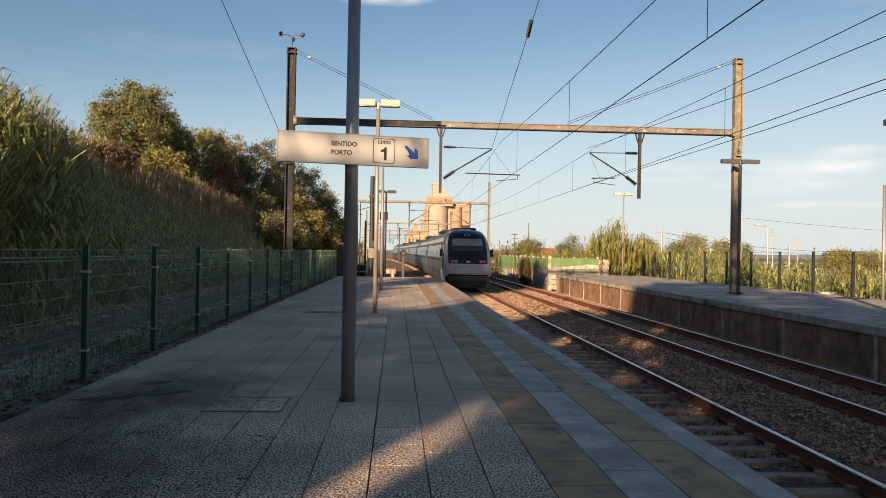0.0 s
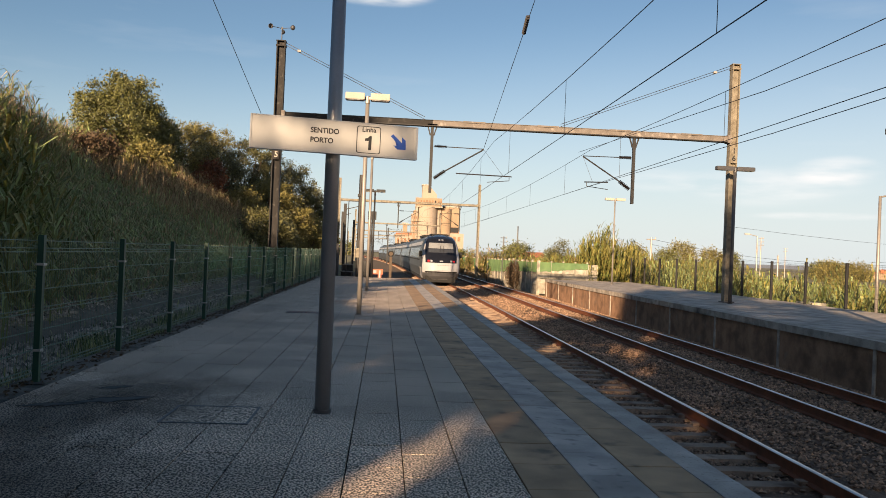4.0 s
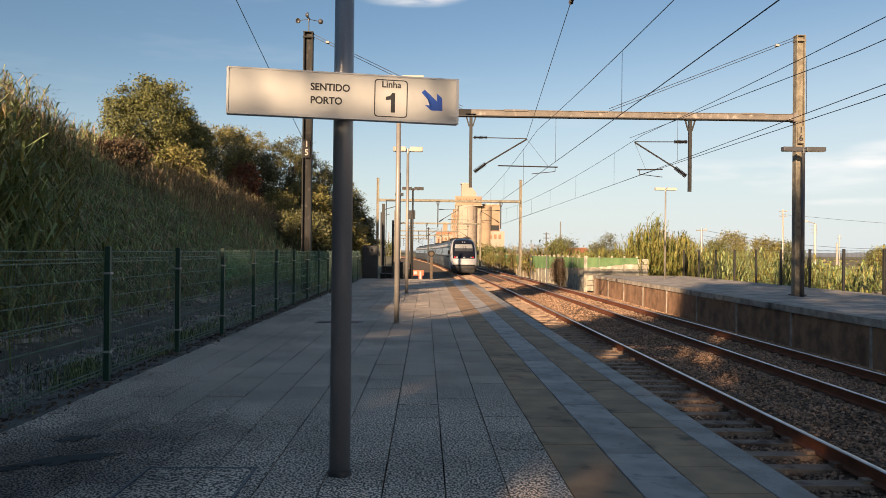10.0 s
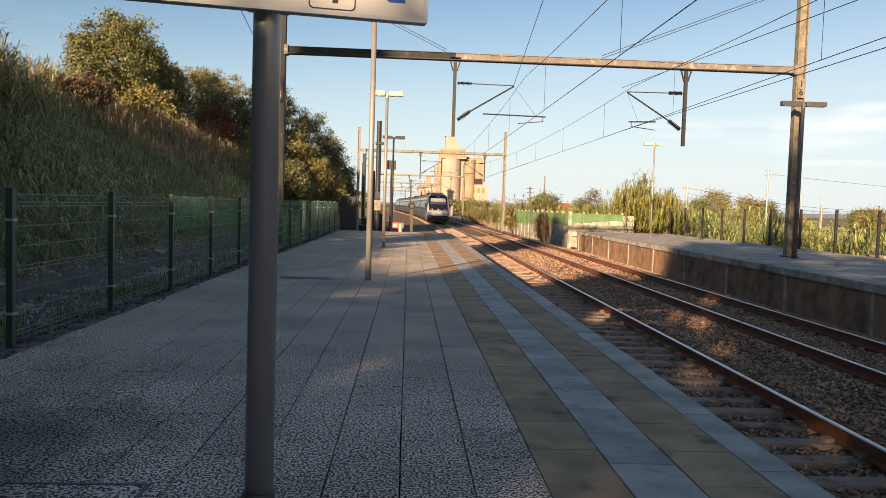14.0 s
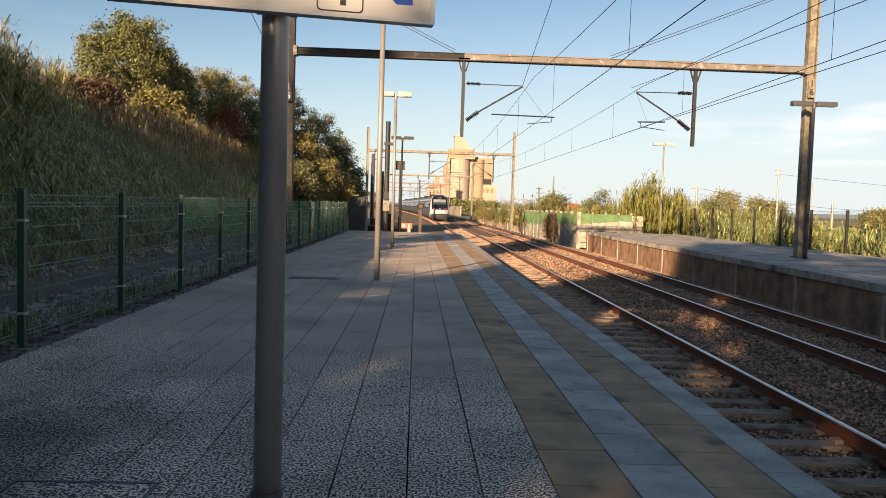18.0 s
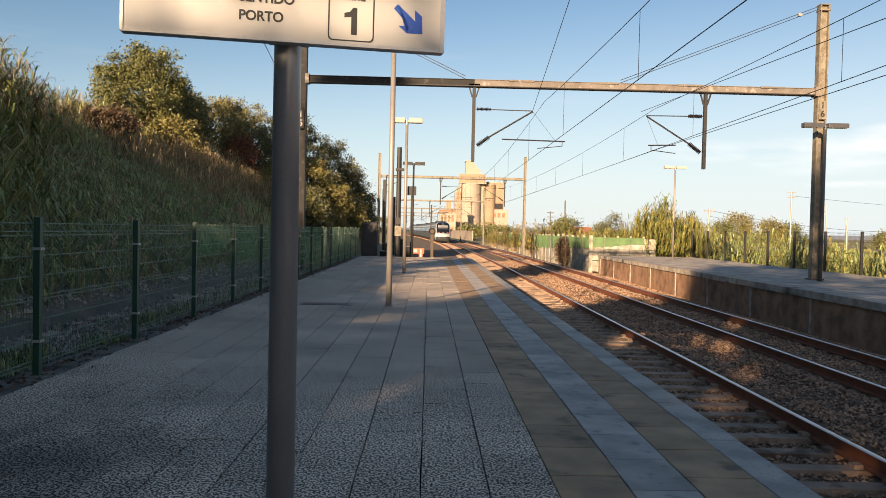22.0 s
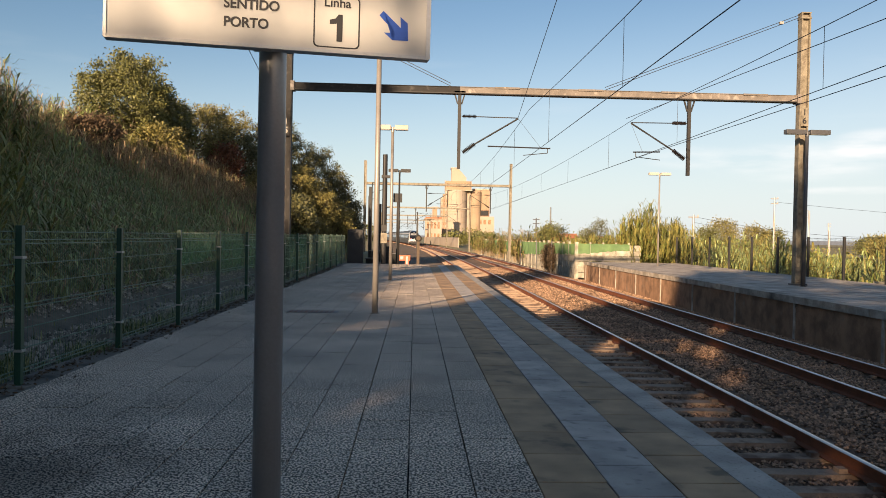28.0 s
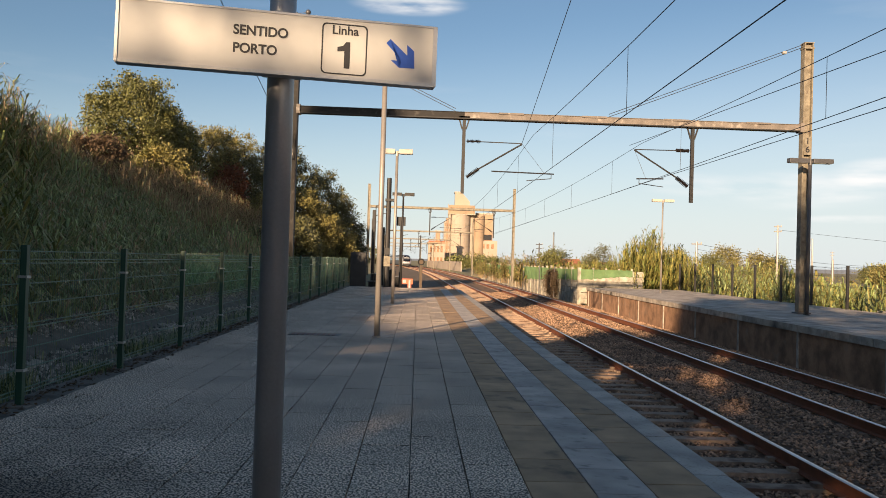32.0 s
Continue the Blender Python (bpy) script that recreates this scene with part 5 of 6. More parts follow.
# unseen wood added behind the viewpoint: its outline is set to shade the near platform
PROFILE = [(-42, 15.6), (-38, 14.6), (-34, 13.4), (-31.5, 12.8), (-28.5, 12.9), (-25.8, 12.4), (-24, 10.8), (-21, 9.2), (-17.4, 8.0), (-15, 7.7), (-14, 7.4), (-12.8, 6.8), (-12.2, 6.2), (-11.6, 7.0), (-10.4, 10.4), (-8.7, 11.2), (-7, 14.4), (-5, 15.2), (-3.6, 15.0), (-2.2, 12.0), (-1, 9.8), (1, 8.6)]
xs = list(np.arange(-42, 0.9, 1.75))
# foliage gaps, each placed so that a patch of sun falls beyond
HOLES = [(-6.55 + 0.3 * math.cos(2.4 * k) * (k / 9) ** 0.5, 3.72 + 0.095 * k, 0.26, 0.13) for k in range(10)] + [(-9.05, 5.2, 0.14, 0.15), (-9.12, 5.5, 0.12, 0.14), (-12.05, 6.84, 0.5, 0.17), (-6.33, 7.1, 0.22, 0.2), (-6.55, 6.84, 0.24, 0.19), (-6.2, 6.64, 0.18, 0.17), (-6.91, 7.1, 0.2, 0.17), (-6.21, 5.53, 0.22, 0.18), (-5.92, 5.41, 0.18, 0.16), (-5.94, 5.98, 0.2, 0.17), (-5.69, 6.18, 0.18, 0.16), (-4.49, 4.75, 0.24, 0.2), (-4.23, 4.9, 0.19, 0.17), (-4.71, 4.59, 0.18, 0.17), (-5.94, 8.47, 0.25, 0.18), (-6.27, 8.17, 0.2, 0.17), (-6.42, 7.96, 0.3, 0.25), (-5.28, 11.54, 2.2, 0.13), (-3.86, 9.8, 1.6, 0.12), (-2.98, 10.72, 1.2, 0.1), (-6.11, 10.41, 0.9, 0.1), (-3.04, 8.47, 1.2, 0.1), (-8.75, 7.1, 0.38, 0.27), (-8.35, 7.1, 0.38, 0.27), (-7.95, 7.1, 0.38, 0.27), (-7.55, 7.1, 0.38, 0.27), (-7.15, 7.1, 0.38, 0.27), (-1.5, 8.6, 1.5, 0.15), (-2.4, 9.3, 1.6, 0.14), (-2.0, 10.0, 1.9, 0.15), (-3.2, 10.7, 1.9, 0.16), (-3.8, 11.5, 2.1, 0.17), (-4.4, 12.3, 1.9, 0.18), (-1.0, 11.2, 1.5, 0.13)]
for i, x in enumerate(xs):
    y = -18 - 1.4 * (i % 2)
    top = float(np.interp(x, [p[0] for p in PROFILE], [p[1] for p in PROFILE])) + 0.25 * 1.4 * (i % 2)
    g0 = ground_z(x, y)
    h = top - g0
    low = 0.6
    rz = (top - g0 - low) / 2
    tree("tree", pose(x, y, g0, 0, 0, 53 * i), h, 1.45, 1.5, rz * 0.92, low + rz, int(90 + 22 * rz), 40, 0.42, "leaf_dark", "broad dark tree of an unseen wood added for its shade", seed=40 + i, spread=0.34, holes=HOLES)
for i, x in enumerate((-7.9, -6.4, -5.6, -4.3, -3.4, -2.4, -1.4, -0.4, 0.9, 2.2)):
    tree("shrub", pose(x, -18.5, ground_z(x, -18.5), 0, 0, 41 * i), 3, 0.95, 0.9, 2.0, 1.8, 80, 30, 0.3, "leaf_dark", "dark unseen shrub added under the shading trees", seed=70 + i, cat="shrub", spread=0.3, holes=HOLES)
g0 = ground_z(-20.4, -18)
tree("tree", pose(-20.4, -18, g0, 0, 0, 20), 19.4 - g0, 1.35, 1.4, 4.6, 14.6 - g0, 220, 50, 0.36, "leaf_dark", "tall slender unseen dark tree added for its cast shadow", seed=66, spread=0.3)
# far trees and hedges on the plain
for i, (x, y, r, h, mt) in enumerate(((19.3, 100, 2.3, 3.0, "leaf_olive"), (16.9, 63, 1.1, 2.9, "leaf_dark"), (27.0, 112, 1.9, 2.6, "leaf_olive"), (40, 112, 2.2, 3.7, "leaf_yellow"), (45, 110, 2.0, 3.2, "leaf_olive"), (48.5, 113, 2.4, 4.2, "leaf_yellow"), (53, 112, 2.2, 3.6, "leaf_yellow"), (57, 115, 2.2, 3.2, "leaf_olive"), (76, 118, 2.6, 2.6, "leaf_olive"), (84, 122, 2.6, 2.6, "leaf_yellow"), (66, 100, 2.2, 2.4, "leaf_yellow"), (58, 84, 1.8, 2.4, "leaf_yellow"), (120, 190, 4, 2.8, "leaf_olive"))):
    tree("tree", pose(x, y, ground_z(x, y), 0, 0, 31 * i), h * 2, r, r, h * 0.6, h * 0.9, 150, 30, 0.1 * r, mt, "sunlit tree on the plain beyond the fence", seed=80 + i, spread=0.2 * r)
for i, (x, y, h) in enumerate(((-14, 262, 6), (-22, 250, 6), (-30, 266, 7), (14, 240, 4), (19, 236, 4), (24, 246, 4))):
    tree("tree", pose(x, y, -1, 0, 0, 17 * i), h * 1.4, 4.0, 4.0, h * 0.5, h * 0.6, 70, 22, 0.6, "leaf_olive", "distant tree beside the tracks", seed=120 + i, spread=0.8)
hx, hy = RNG.uniform(60, 420, 5200), RNG.uniform(110, 430, 5200)
keep = np.array([noise.noise((a * 0.02, b_ * 0.05, 1)) > 0.08 for a, b_ in zip(hx, hy)])
hx, hy = hx[keep], hy[keep]
ob = blades("hedge", np.stack([hx, hy, np.full(len(hx), -3.0)], 1), RNG.uniform(1.2, 3.4, len(hx)), RNG.uniform(1.0, 2.4, len(hx)), RNG.uniform(0.1, 0.6, len(hx)), [M["leaf_olive"], M["cane2"], M["straw2"]], "distant hedges and scrub on the plain", "hedge", 0.2)
cx, cy = RNG.uniform(44, 330, 16000), RNG.uniform(60, 420, 16000)
keep = np.array([noise.noise((a * 0.012, b_ * 0.03, 8)) > -0.1 for a, b_ in zip(cx, cy)])
cx, cy = cx[keep], cy[keep]
blades("crop_field", np.stack([cx, cy, np.full(len(cx), -3.0)], 1), RNG.uniform(0.5, 1.1, len(cx)), RNG.uniform(0.4, 0.9, len(cx)), RNG.uniform(0.2, 0.8, len(cx)), [M["cane"], M["cane2"], M["weed"]], "bright low crop fields on the plain", "field", 0.3)
# climbing plant on the wall
tree("shrub", pose(wall_x(59.5) - 0.35, 59.5, -1.2), 2, 0.4, 1.9, 1.25, 1.2, 150, 45, 0.1, "leaf_dry", "brown dried creeper hanging on the wall", seed=200, cat="shrub", spread=0.16)
for i, (s, dx) in enumerate(((79, -0.5), (84, 1.6), (88, 1.6), (93, -0.4), (98, 1.6), (104, -0.6), (110, 1.6), (117, -0.6), (126, -0.4))):
    canes("cane_clump", wall_x(s) + dx, s, 0.8 if dx < 0 else 1.8, 3.0, 80, 1.6, 3.0 if dx < 0 else 4.0, "sunlit canes overhanging the wall", [M["cane"], M["cane2"], M["straw2"]], 12, zoff=-1.0, leaf_w=0.09)

# ---- end of the near platform ----
sm = thing("signal_mast", pose(-1.1, 42.0, -1.0), "dark thick signal mast with plates and a foot cabinet", "signal")
part("column", rod(B(), (0, 0, 0), (0, 0, 7.4), 0.16, 0.14, 12), M["darksteel"], sm)
part("collar", box(B(), -0.2, 0.3, -0.2, 0.2, 6.0, 6.15), M["darksteel"], sm)
part("plate", box(B(), -0.19, 0.19, -0.19, -0.17, 2.1, 2.7), M["galv"], sm)
part("plate", box(B(), -0.17, 0.17, -0.19, -0.17, 2.8, 3.2), M["darksteel"], sm)
part("bracket_arm", bar(B(), (0, 0, 5.7), (-0.75, 0, 5.7), 0.06, 0.06), M["darksteel"], sm)
part("ladder_rail", rod(B(), (-0.75, 0, 0), (-0.75, 0, 5.7), 0.03, n=6), M["darksteel"], sm)
part("cabinet", box(B(), 0.02, 0.5, 0.3, 0.7, 0, 1.9, 0.02), M["darksteel"], sm)
sg = thing("railway_signal", pose(-0.34, 43.0, -1.0), "signal head with a square back plate on a slim post", "signal")
part("post", rod(B(), (0, 0, 0), (0, 0, 4.9), 0.05, n=8), M["darksteel"], sg)
hd = part("back_plate", box(B(), -0.27, 0.27, -0.04, 0.04, 4.6, 5.15, 0.02), M["darksteel"], sg)
for z in (4.75, 5.0):
    part("hood", rod(B(), (0, 0.04, z), (0, 0.22, z), 0.09, n=10), M["darksteel"], hd)
mp_ = thing("stop_marker", pose(0.95, 39.6, -0.5), "short tan post with a dark round marker head", "marker post")
part("post", box(B(), -0.08, 0.08, -0.08, 0.08, 0, 1.75, 0.01), M["tan"], mp_)
part("head", rod(B(), (0, -0.06, 1.93), (0, 0.06, 1.93), 0.2, n=18), M["under"], mp_)
part("disc", rod(B(), (0, -0.075, 1.93), (0, -0.062, 1.93), 0.12, n=18), M["tan"], mp_)
rw = thing("red_white_marker", pose(0.2, 40.6, -0.5), "red and white T-shaped track-end board", "marker board")
part("cross_board", box(B(), -0.5, 0.42, -0.03, 0.03, 0.85, 1.3, 0.01), M["orange"], rw)
part("upright", box(B(), 0.0, 0.3, -0.02, 0.04, 0.3, 0.85), M["orange"], rw)
part("white_band", box(B(), -0.4, -0.14, -0.04, -0.032, 0.95, 1.2), M["trainwhite"], rw)
part("white_band", box(B(), 0.08, 0.22, -0.04, -0.022, 0.4, 1.2), M["trainwhite"], rw)
rw.scale = (0.72, 0.72, 0.72)
ow = thing("old_wall_end", pose(-2.95, 44.0, -0.6), "weathered grey wall stub with a rounded top", "wall")
b = box(B(), -0.5, 0.5, -0.2, 0.2, 0, 2.5, 0.15)
part("body", b, M["darkstone"], ow)
for i, (x, y) in enumerate(((-1.9, 43.5), (-2.2, 52.0), (-0.9, 58.0), (-1.6, 66.0))):
    bx = thing("trackside_cabinet", pose(x, y, -1.0), "dark trackside equipment cabinet", "cabinet", "trackside cabinets")
    part("body", box(B(), -0.35, 0.35, -0.25, 0.25, 0, 1.1 + 0.3 * (i % 2), 0.02), M["under"], bx)
    part("roof", box(B(), -0.4, 0.4, -0.3, 0.3, 1.1 + 0.3 * (i % 2), 1.16 + 0.3 * (i % 2), 0.01), M["steel"], bx)
for i, (x, y, h, w) in enumerate(((-3.0, 60, 6.6, 0.25), (-2.6, 70, 5.6, 0.2), (-5.0, 92, 7.5, 0.25), (-1.9, 110, 6.5, 0.2), (1.2, 150, 7.5, 0.25))):
    ps = thing("line_post", pose(x, y, -1.0), "dark trackside post with a short bracket", "post", "trackside posts")
    part("shaft", box(B(), -w / 2, w / 2, -w / 2, w / 2, 0, h), M["darksteel"], ps)
    part("bracket", bar(B(), (0, 0, h - 0.5), (1.1, 0, h - 0.2), 0.06, 0.06), M["darksteel"], ps)
# rubble behind the fence
for i in range(26):
    x, y = RNG.uniform(-5.6, -3.5), RNG.uniform(-1, 20)
    rb = part("rubble_piece", box(B(), -0.12, 0.12, -0.07, 0.07, -0.03, 0.05, 0.015), M["white"] if i % 3 else M["concrete"], m=pose(x, y, ground_z(x, y) + 0.05, RNG.uniform(-12, 12), RNG.uniform(-12, 12), RNG.uniform(0, 180)))
    rb.scale = (RNG.uniform(0.6, 2.4), RNG.uniform(0.6, 1.6), RNG.uniform(0.6, 1.4))
    tagged(rb, "broken piece of pale rubble on the gravel strip", "rubble", "rubble pieces")
# dead leaves and grit along the margin under the fence
n = 2600
px_, py_ = -3.12 + np.abs(RNG.normal(0, 0.16, n)) - 0.1, RNG.uniform(-2, 34, n)
a = RNG.uniform(0, 6.28, n)
sz = RNG.uniform(0.012, 0.04, n)
c = np.stack([px_, py_, np.full(n, 0.006)], 1)
d1 = np.stack([np.cos(a) * sz, np.sin(a) * sz, RNG.uniform(0, 0.012, n)], 1)
d2 = np.stack([-np.sin(a) * sz * 0.5, np.cos(a) * sz * 0.5, RNG.uniform(0, 0.012, n)], 1)
v, t = copies(None, [(0, 1, 2), (0, 2, 3)], np.stack([c - d1, c - d2, c + d1, c + d2 + [0, 0, 0.006]], 1))
tagged(mesh_np("leaf_litter", v, t, M["leaf_dry"]), "dead leaves and grit along the fence's foot", "leaf litter", kind="stuff")
# dark cess beside the near track past the platform
gy_ = list(np.arange(38.3, 120, 2.0)) + list(np.arange(120, 330, 10.0))
gv = [(motions_track(b_) + d, b_, -1.02 + 0.04 * noise.noise((d, b_, 0))) for b_ in gy_ for d in (-8.0, -6.4, -4.8, -3.2, -1.63)]
gf = [(j * 5 + i, j * 5 + i + 1, (j + 1) * 5 + i + 1, (j + 1) * 5 + i) for j in range(len(gy_) - 1) for i in range(4)]
tagged(sheet("cess", gv, gf, M["cess"], smooth=True), "dark gravel cess beside the track", "gravel", kind="stuff")
# spilled tar and a wide dirty patch on the paving


def stain_material(name, colour, rough, scale, dense, inner, outer):
    """Dirt that thins out to ragged edges."""
    m = bpy.data.materials.new(name)
    m.use_nodes = True
    n, l = m.node_tree.nodes, m.node_tree.links
    p = n["Principled BSDF"]
    p.inputs["Base Color"].default_value, p.inputs["Roughness"].default_value = (*colour, 1), rough
    co_ = n.new("ShaderNodeTexCoord")
    far_ = n.new("ShaderNodeVectorMath")
    far_.operation = "LENGTH"
    l.new(co_.outputs["Object"], far_.inputs[0])
    nz_ = n.new("ShaderNodeTexNoise")
    nz_.inputs["Scale"].default_value, nz_.inputs["Detail"].default_value = scale, 7
    l.new(co_.outputs["Object"], nz_.inputs["Vector"])
    sum_ = n.new("ShaderNodeMath")
    sum_.operation = "MULTIPLY_ADD"
    sum_.inputs[1].default_value = 1.5
    l.new(nz_.outputs[0], sum_.inputs[0])
    l.new(far_.outputs["Value"], sum_.inputs[2])
    mr_ = n.new("ShaderNodeMapRange")
    mr_.interpolation_type = "SMOOTHSTEP"
    mr_.inputs[1].default_value, mr_.inputs[2].default_value, mr_.inputs[3].default_value, mr_.inputs[4].default_value = inner, outer, dense, 0.0
    l.new(sum_.outputs[0], mr_.inputs[0])
    l.new(mr_.outputs[0], p.inputs["Alpha"])
    return m


M["spill"] = stain_material("spilled_tar", (0.008, 0.0075, 0.007), 0.6, 1.8, 0.98, 1.15, 1.4)
M["grime"] = stain_material("trodden_grime", (0.03, 0.026, 0.022), 0.9, 2.6, 0.45, 0.8, 1.9)


def stain(label, m, x, y, z, w, l, turn):
    b = B()
    ring = [b.verts.new((1.3 * math.cos(k / 24 * 6.2832), 1.3 * math.sin(k / 24 * 6.2832), 0)) for k in range(24)]
    b.faces.new(ring)
    ob = part("stain", b, m, m=pose(x, y, z, 0, 0, turn))
    ob.scale = (w, l, 1)
    return tagged(ob, label, "stain", "stains on the paving")


stain("black tar spilled on the paving", M["spill"], -2.0, 0.32, 0.009, 0.62, 0.2, 24)
stain("black tar spilled on the paving", M["spill"], -2.45, 0.02, 0.0095, 0.5, 0.14, 16)
stain("black tar spilled on the paving", M["spill"], -2.2, 0.95, 0.009, 0.3, 0.14, 30)
stain("wide dirty patch trodden into the paving", M["grime"], -2.3, -0.9, 0.006, 1.0, 2.3, 4)
stain("wide dirty patch trodden into the paving", M["grime"], -1.6, -2.6, 0.0065, 1.2, 1.4, 0)
stain("wide dirty patch trodden into the paving", M["grime"], -1.75, 0.75, 0.007, 1.15, 1.5, 3)

# ---- silos and buildings down the line ----
silo = thing("grain_silo", pose(18.3, 326, -1), "sunlit cream concrete grain silos with a headhouse tower", "silo")
cyl = part("main_cylinder", rod(B(), (0, 0, 0), (0, 0, 22.5), 4.8, n=40), M["cream"], silo, smooth=False)
part("second_cylinder", rod(B(), (8.4, 1.5, 0), (8.4, 1.5, 22.5), 2.7, n=32), M["cream2"], silo)
part("lift_shaft", box(B(), 4.7, 6.4, -1.0, 2.0, 0, 26.2), M["cream"], silo)
part("headhouse", box(B(), -4.6, 6.4, -3.5, 4.0, 22.8, 26.6, 0.1), M["cream2"], silo)
part("gallery", box(B(), -4.9, 6.7, -4.6, 4.4, 22.5, 22.8), M["concrete"], silo)
b = B()
vs = [b.verts.new(p) for p in ((-2.2, -2, 26.6), (4.2, -2, 26.6), (4.2, 3, 26.6), (-2.2, 3, 26.6), (-2.2, -2, 32), (0.8, -2, 32), (0.8, 3, 32), (-2.2, 3, 32), (4.2, -2, 28.2), (4.2, 3, 28.2))]
for f in ((0, 1, 8, 5, 4), (3, 7, 6, 9, 2), (0, 4, 7, 3), (4, 5, 6, 7), (5, 8, 9, 6), (1, 2, 9, 8)):
    b.faces.new([vs[i] for i in f])
part("tower", b, M["cream"], silo)
for k in range(3):
    part("front_bay", box(B(), -6.6 + k * 0.9, -5.75 + k * 0.9, -4.6 + k * 0.2, 3, 0, 19.5 + k * 1.5), M["cream2"] if k % 2 else M["cream"], silo)
    for j in range(7):
        part("window", box(B(), -6.35 + k * 0.9, -6.0 + k * 0.9, -4.66 + k * 0.2, -4.5 + k * 0.2, 3.0 + j * 2.4, 4.2 + j * 2.4), M["darkwall"], silo)
part("tower_cap", box(B(), -2.5, 1.1, -2.3, 3.3, 32, 32.5), M["concrete"], silo)
for i in range(9):
    x = -4.2 + i * 1.25
    part("window", box(B(), x, x + 0.55, -3.62, -3.4, 24.2, 25.6), M["traindark"] if i == 6 else M["darkwall"], silo)
for i in range(5):
    part("rib", box(B(), -5.0 + i * 0.01, -4.7, -1.5 + i * 0.7, -1.3 + i * 0.7, 22.8, 27.0), M["cream"], silo)
for z in (4.5, 9, 13.5, 18):
    part("hoop", rod(B(), (0, 0, z), (0, 0, z + 0.12), 4.86, n=40), M["cream2"], cyl)
block2 = thing("mill_building", pose(29.0, 330, -1), "cream mill block with a dark window band and low wing", "building")
part("upper_block", box(B(), -3.2, 4.0, -3, 5, 14.5, 23.2, 0.05), M["cream2"], block2)
part("roof_slab", box(B(), -3.4, 4.2, -3.2, 5.2, 23.2, 23.8), M["concrete"], block2)
part("window_band", box(B(), -2.0, 3.6, -3.05, -2.9, 12.2, 14.4), M["traindark"], block2)
part("middle_wall", box(B(), -3.2, 4.0, -2.9, 5, 11.8, 14.5), M["darkwall"], block2)
part("lower_wing", box(B(), -4.5, 6.0, -4, 6, 0, 11.8, 0.05), M["cream"], block2)
for i in range(4):
    part("window", box(B(), -2.6 + i * 2, -1.4 + i * 2, -4.06, -3.95, 8.4, 10.4), M["darkwall"], block2)
hs = thing("station_house", pose(8.0, 297, -1), "two-storey cream station house with cornice and tall windows", "house")
hw = part("walls", box(B(), -3.2, 3.2, -4, 8, 0, 9.2), M["cream"], hs)
part("cornice", box(B(), -3.6, 3.6, -4.4, 8.4, 9.2, 9.7), M["cream2"], hs)
part("roof", box(B(), -3.1, 3.1, -3.9, 7.9, 9.7, 10.3, 0.2), M["tile"], hs)
part("chimney", box(B(), -0.4, 1.4, 1, 2.5, 10.3, 14.0, 0.05), M["cream2"], hs)
part("chimney_cap", box(B(), -0.7, 1.7, 0.7, 2.8, 14.0, 14.5, 0.05), M["concrete"], hs)
for i in range(4):
    for z in (1.0, 5.4):
        part("window", box(B(), -2.6 + i * 1.4, -1.8 + i * 1.4, -4.05, -3.95, z + 0.4, z + 2.9), M["darkwall"], hw)
low = thing("yard_wall", pose(0, 0, 0), "low cream yard wall along the tracks", "wall")
for i in range(12):
    s = 190 + i * 9
    part("wall_bay", bar(B(), (motions_track(s) + 10.5, s, 0.2), (motions_track(s + 9) + 10.5, s + 8.9, 0.2), 0.3, 2.6), M["cream"], low)
for i, (x, y, w, h, mt) in enumerate(((34, 170, 7, 4.4, "cream"), (47, 190, 6, 4.0, "cream2"), (160, 250, 12, 4.5, "cream"), (186, 262, 9, 4.2, "cream2"), (120, 330, 14, 4.5, "cream2"))):
    hh_ = thing("farmhouse", pose(x, y, -3.0 if x > 30 else -1.0, 0, 0, 12 * i), "low sunlit farmhouse with an orange tile roof", "house", "farmhouses")
    wl_ = part("walls", box(B(), -w / 2, w / 2, -3, 3, 0, h), M[mt], hh_)
    b = B()
    vs = [b.verts.new(p) for p in ((-w / 2 - 0.3, -3.4, h), (w / 2 + 0.3, -3.4, h), (w / 2 + 0.3, 3.4, h), (-w / 2 - 0.3, 3.4, h), (-w / 2 - 0.3, 0, h + 1.5), (w / 2 + 0.3, 0, h + 1.5))]
    for f in ((0, 1, 5, 4), (2, 3, 4, 5), (0, 4, 3), (1, 2, 5), (3, 2, 1, 0)):
        b.faces.new([vs[k] for k in f])
    part("roof", b, M["tile"], hh_)
    for k in range(3):
        part("window", box(B(), -w * 0.35 + k * w * 0.3, -w * 0.35 + k * w * 0.3 + 0.9, -3.04, -2.96, 1.2, 2.4), M["darkwall"], wl_)
# poles and street lamps on the plain
POLES = [(30.2, 76, 4.4, 1), (53.2, 106, 8.3, 2), (78.5, 146, 7.8, 3), (111, 196, 7.2, 2), (23.0, 121, 6.8, 0), (20.8, 122, 5.0, 2), (46, 78, 3.0, 0)]
tops = []
for x, y, z, arms in POLES:
    p = thing("utility_pole", pose(x, y, -3.0), "concrete utility pole with crossarms", "pole", "utility poles")
    part("shaft", rod(B(), (0, 0, 0), (0, 0, z + 3.0), 0.17, 0.1, 8), M["pole"] if x > 28 else M["steel"], p)
    for k in range(arms):
        part("crossarm", bar(B(), (-0.55, 0, z + 2.75 - 0.7 * k), (0.55, 0, z + 2.75 - 0.7 * k), 0.09, 0.12), M["pole"] if x > 28 else M["steel"], p)
        part("insulator", rod(B(), (0.48, 0, z + 2.8 - 0.7 * k), (0.48, 0, z + 3.0 - 0.7 * k), 0.06, n=6), M["lamp"], p)
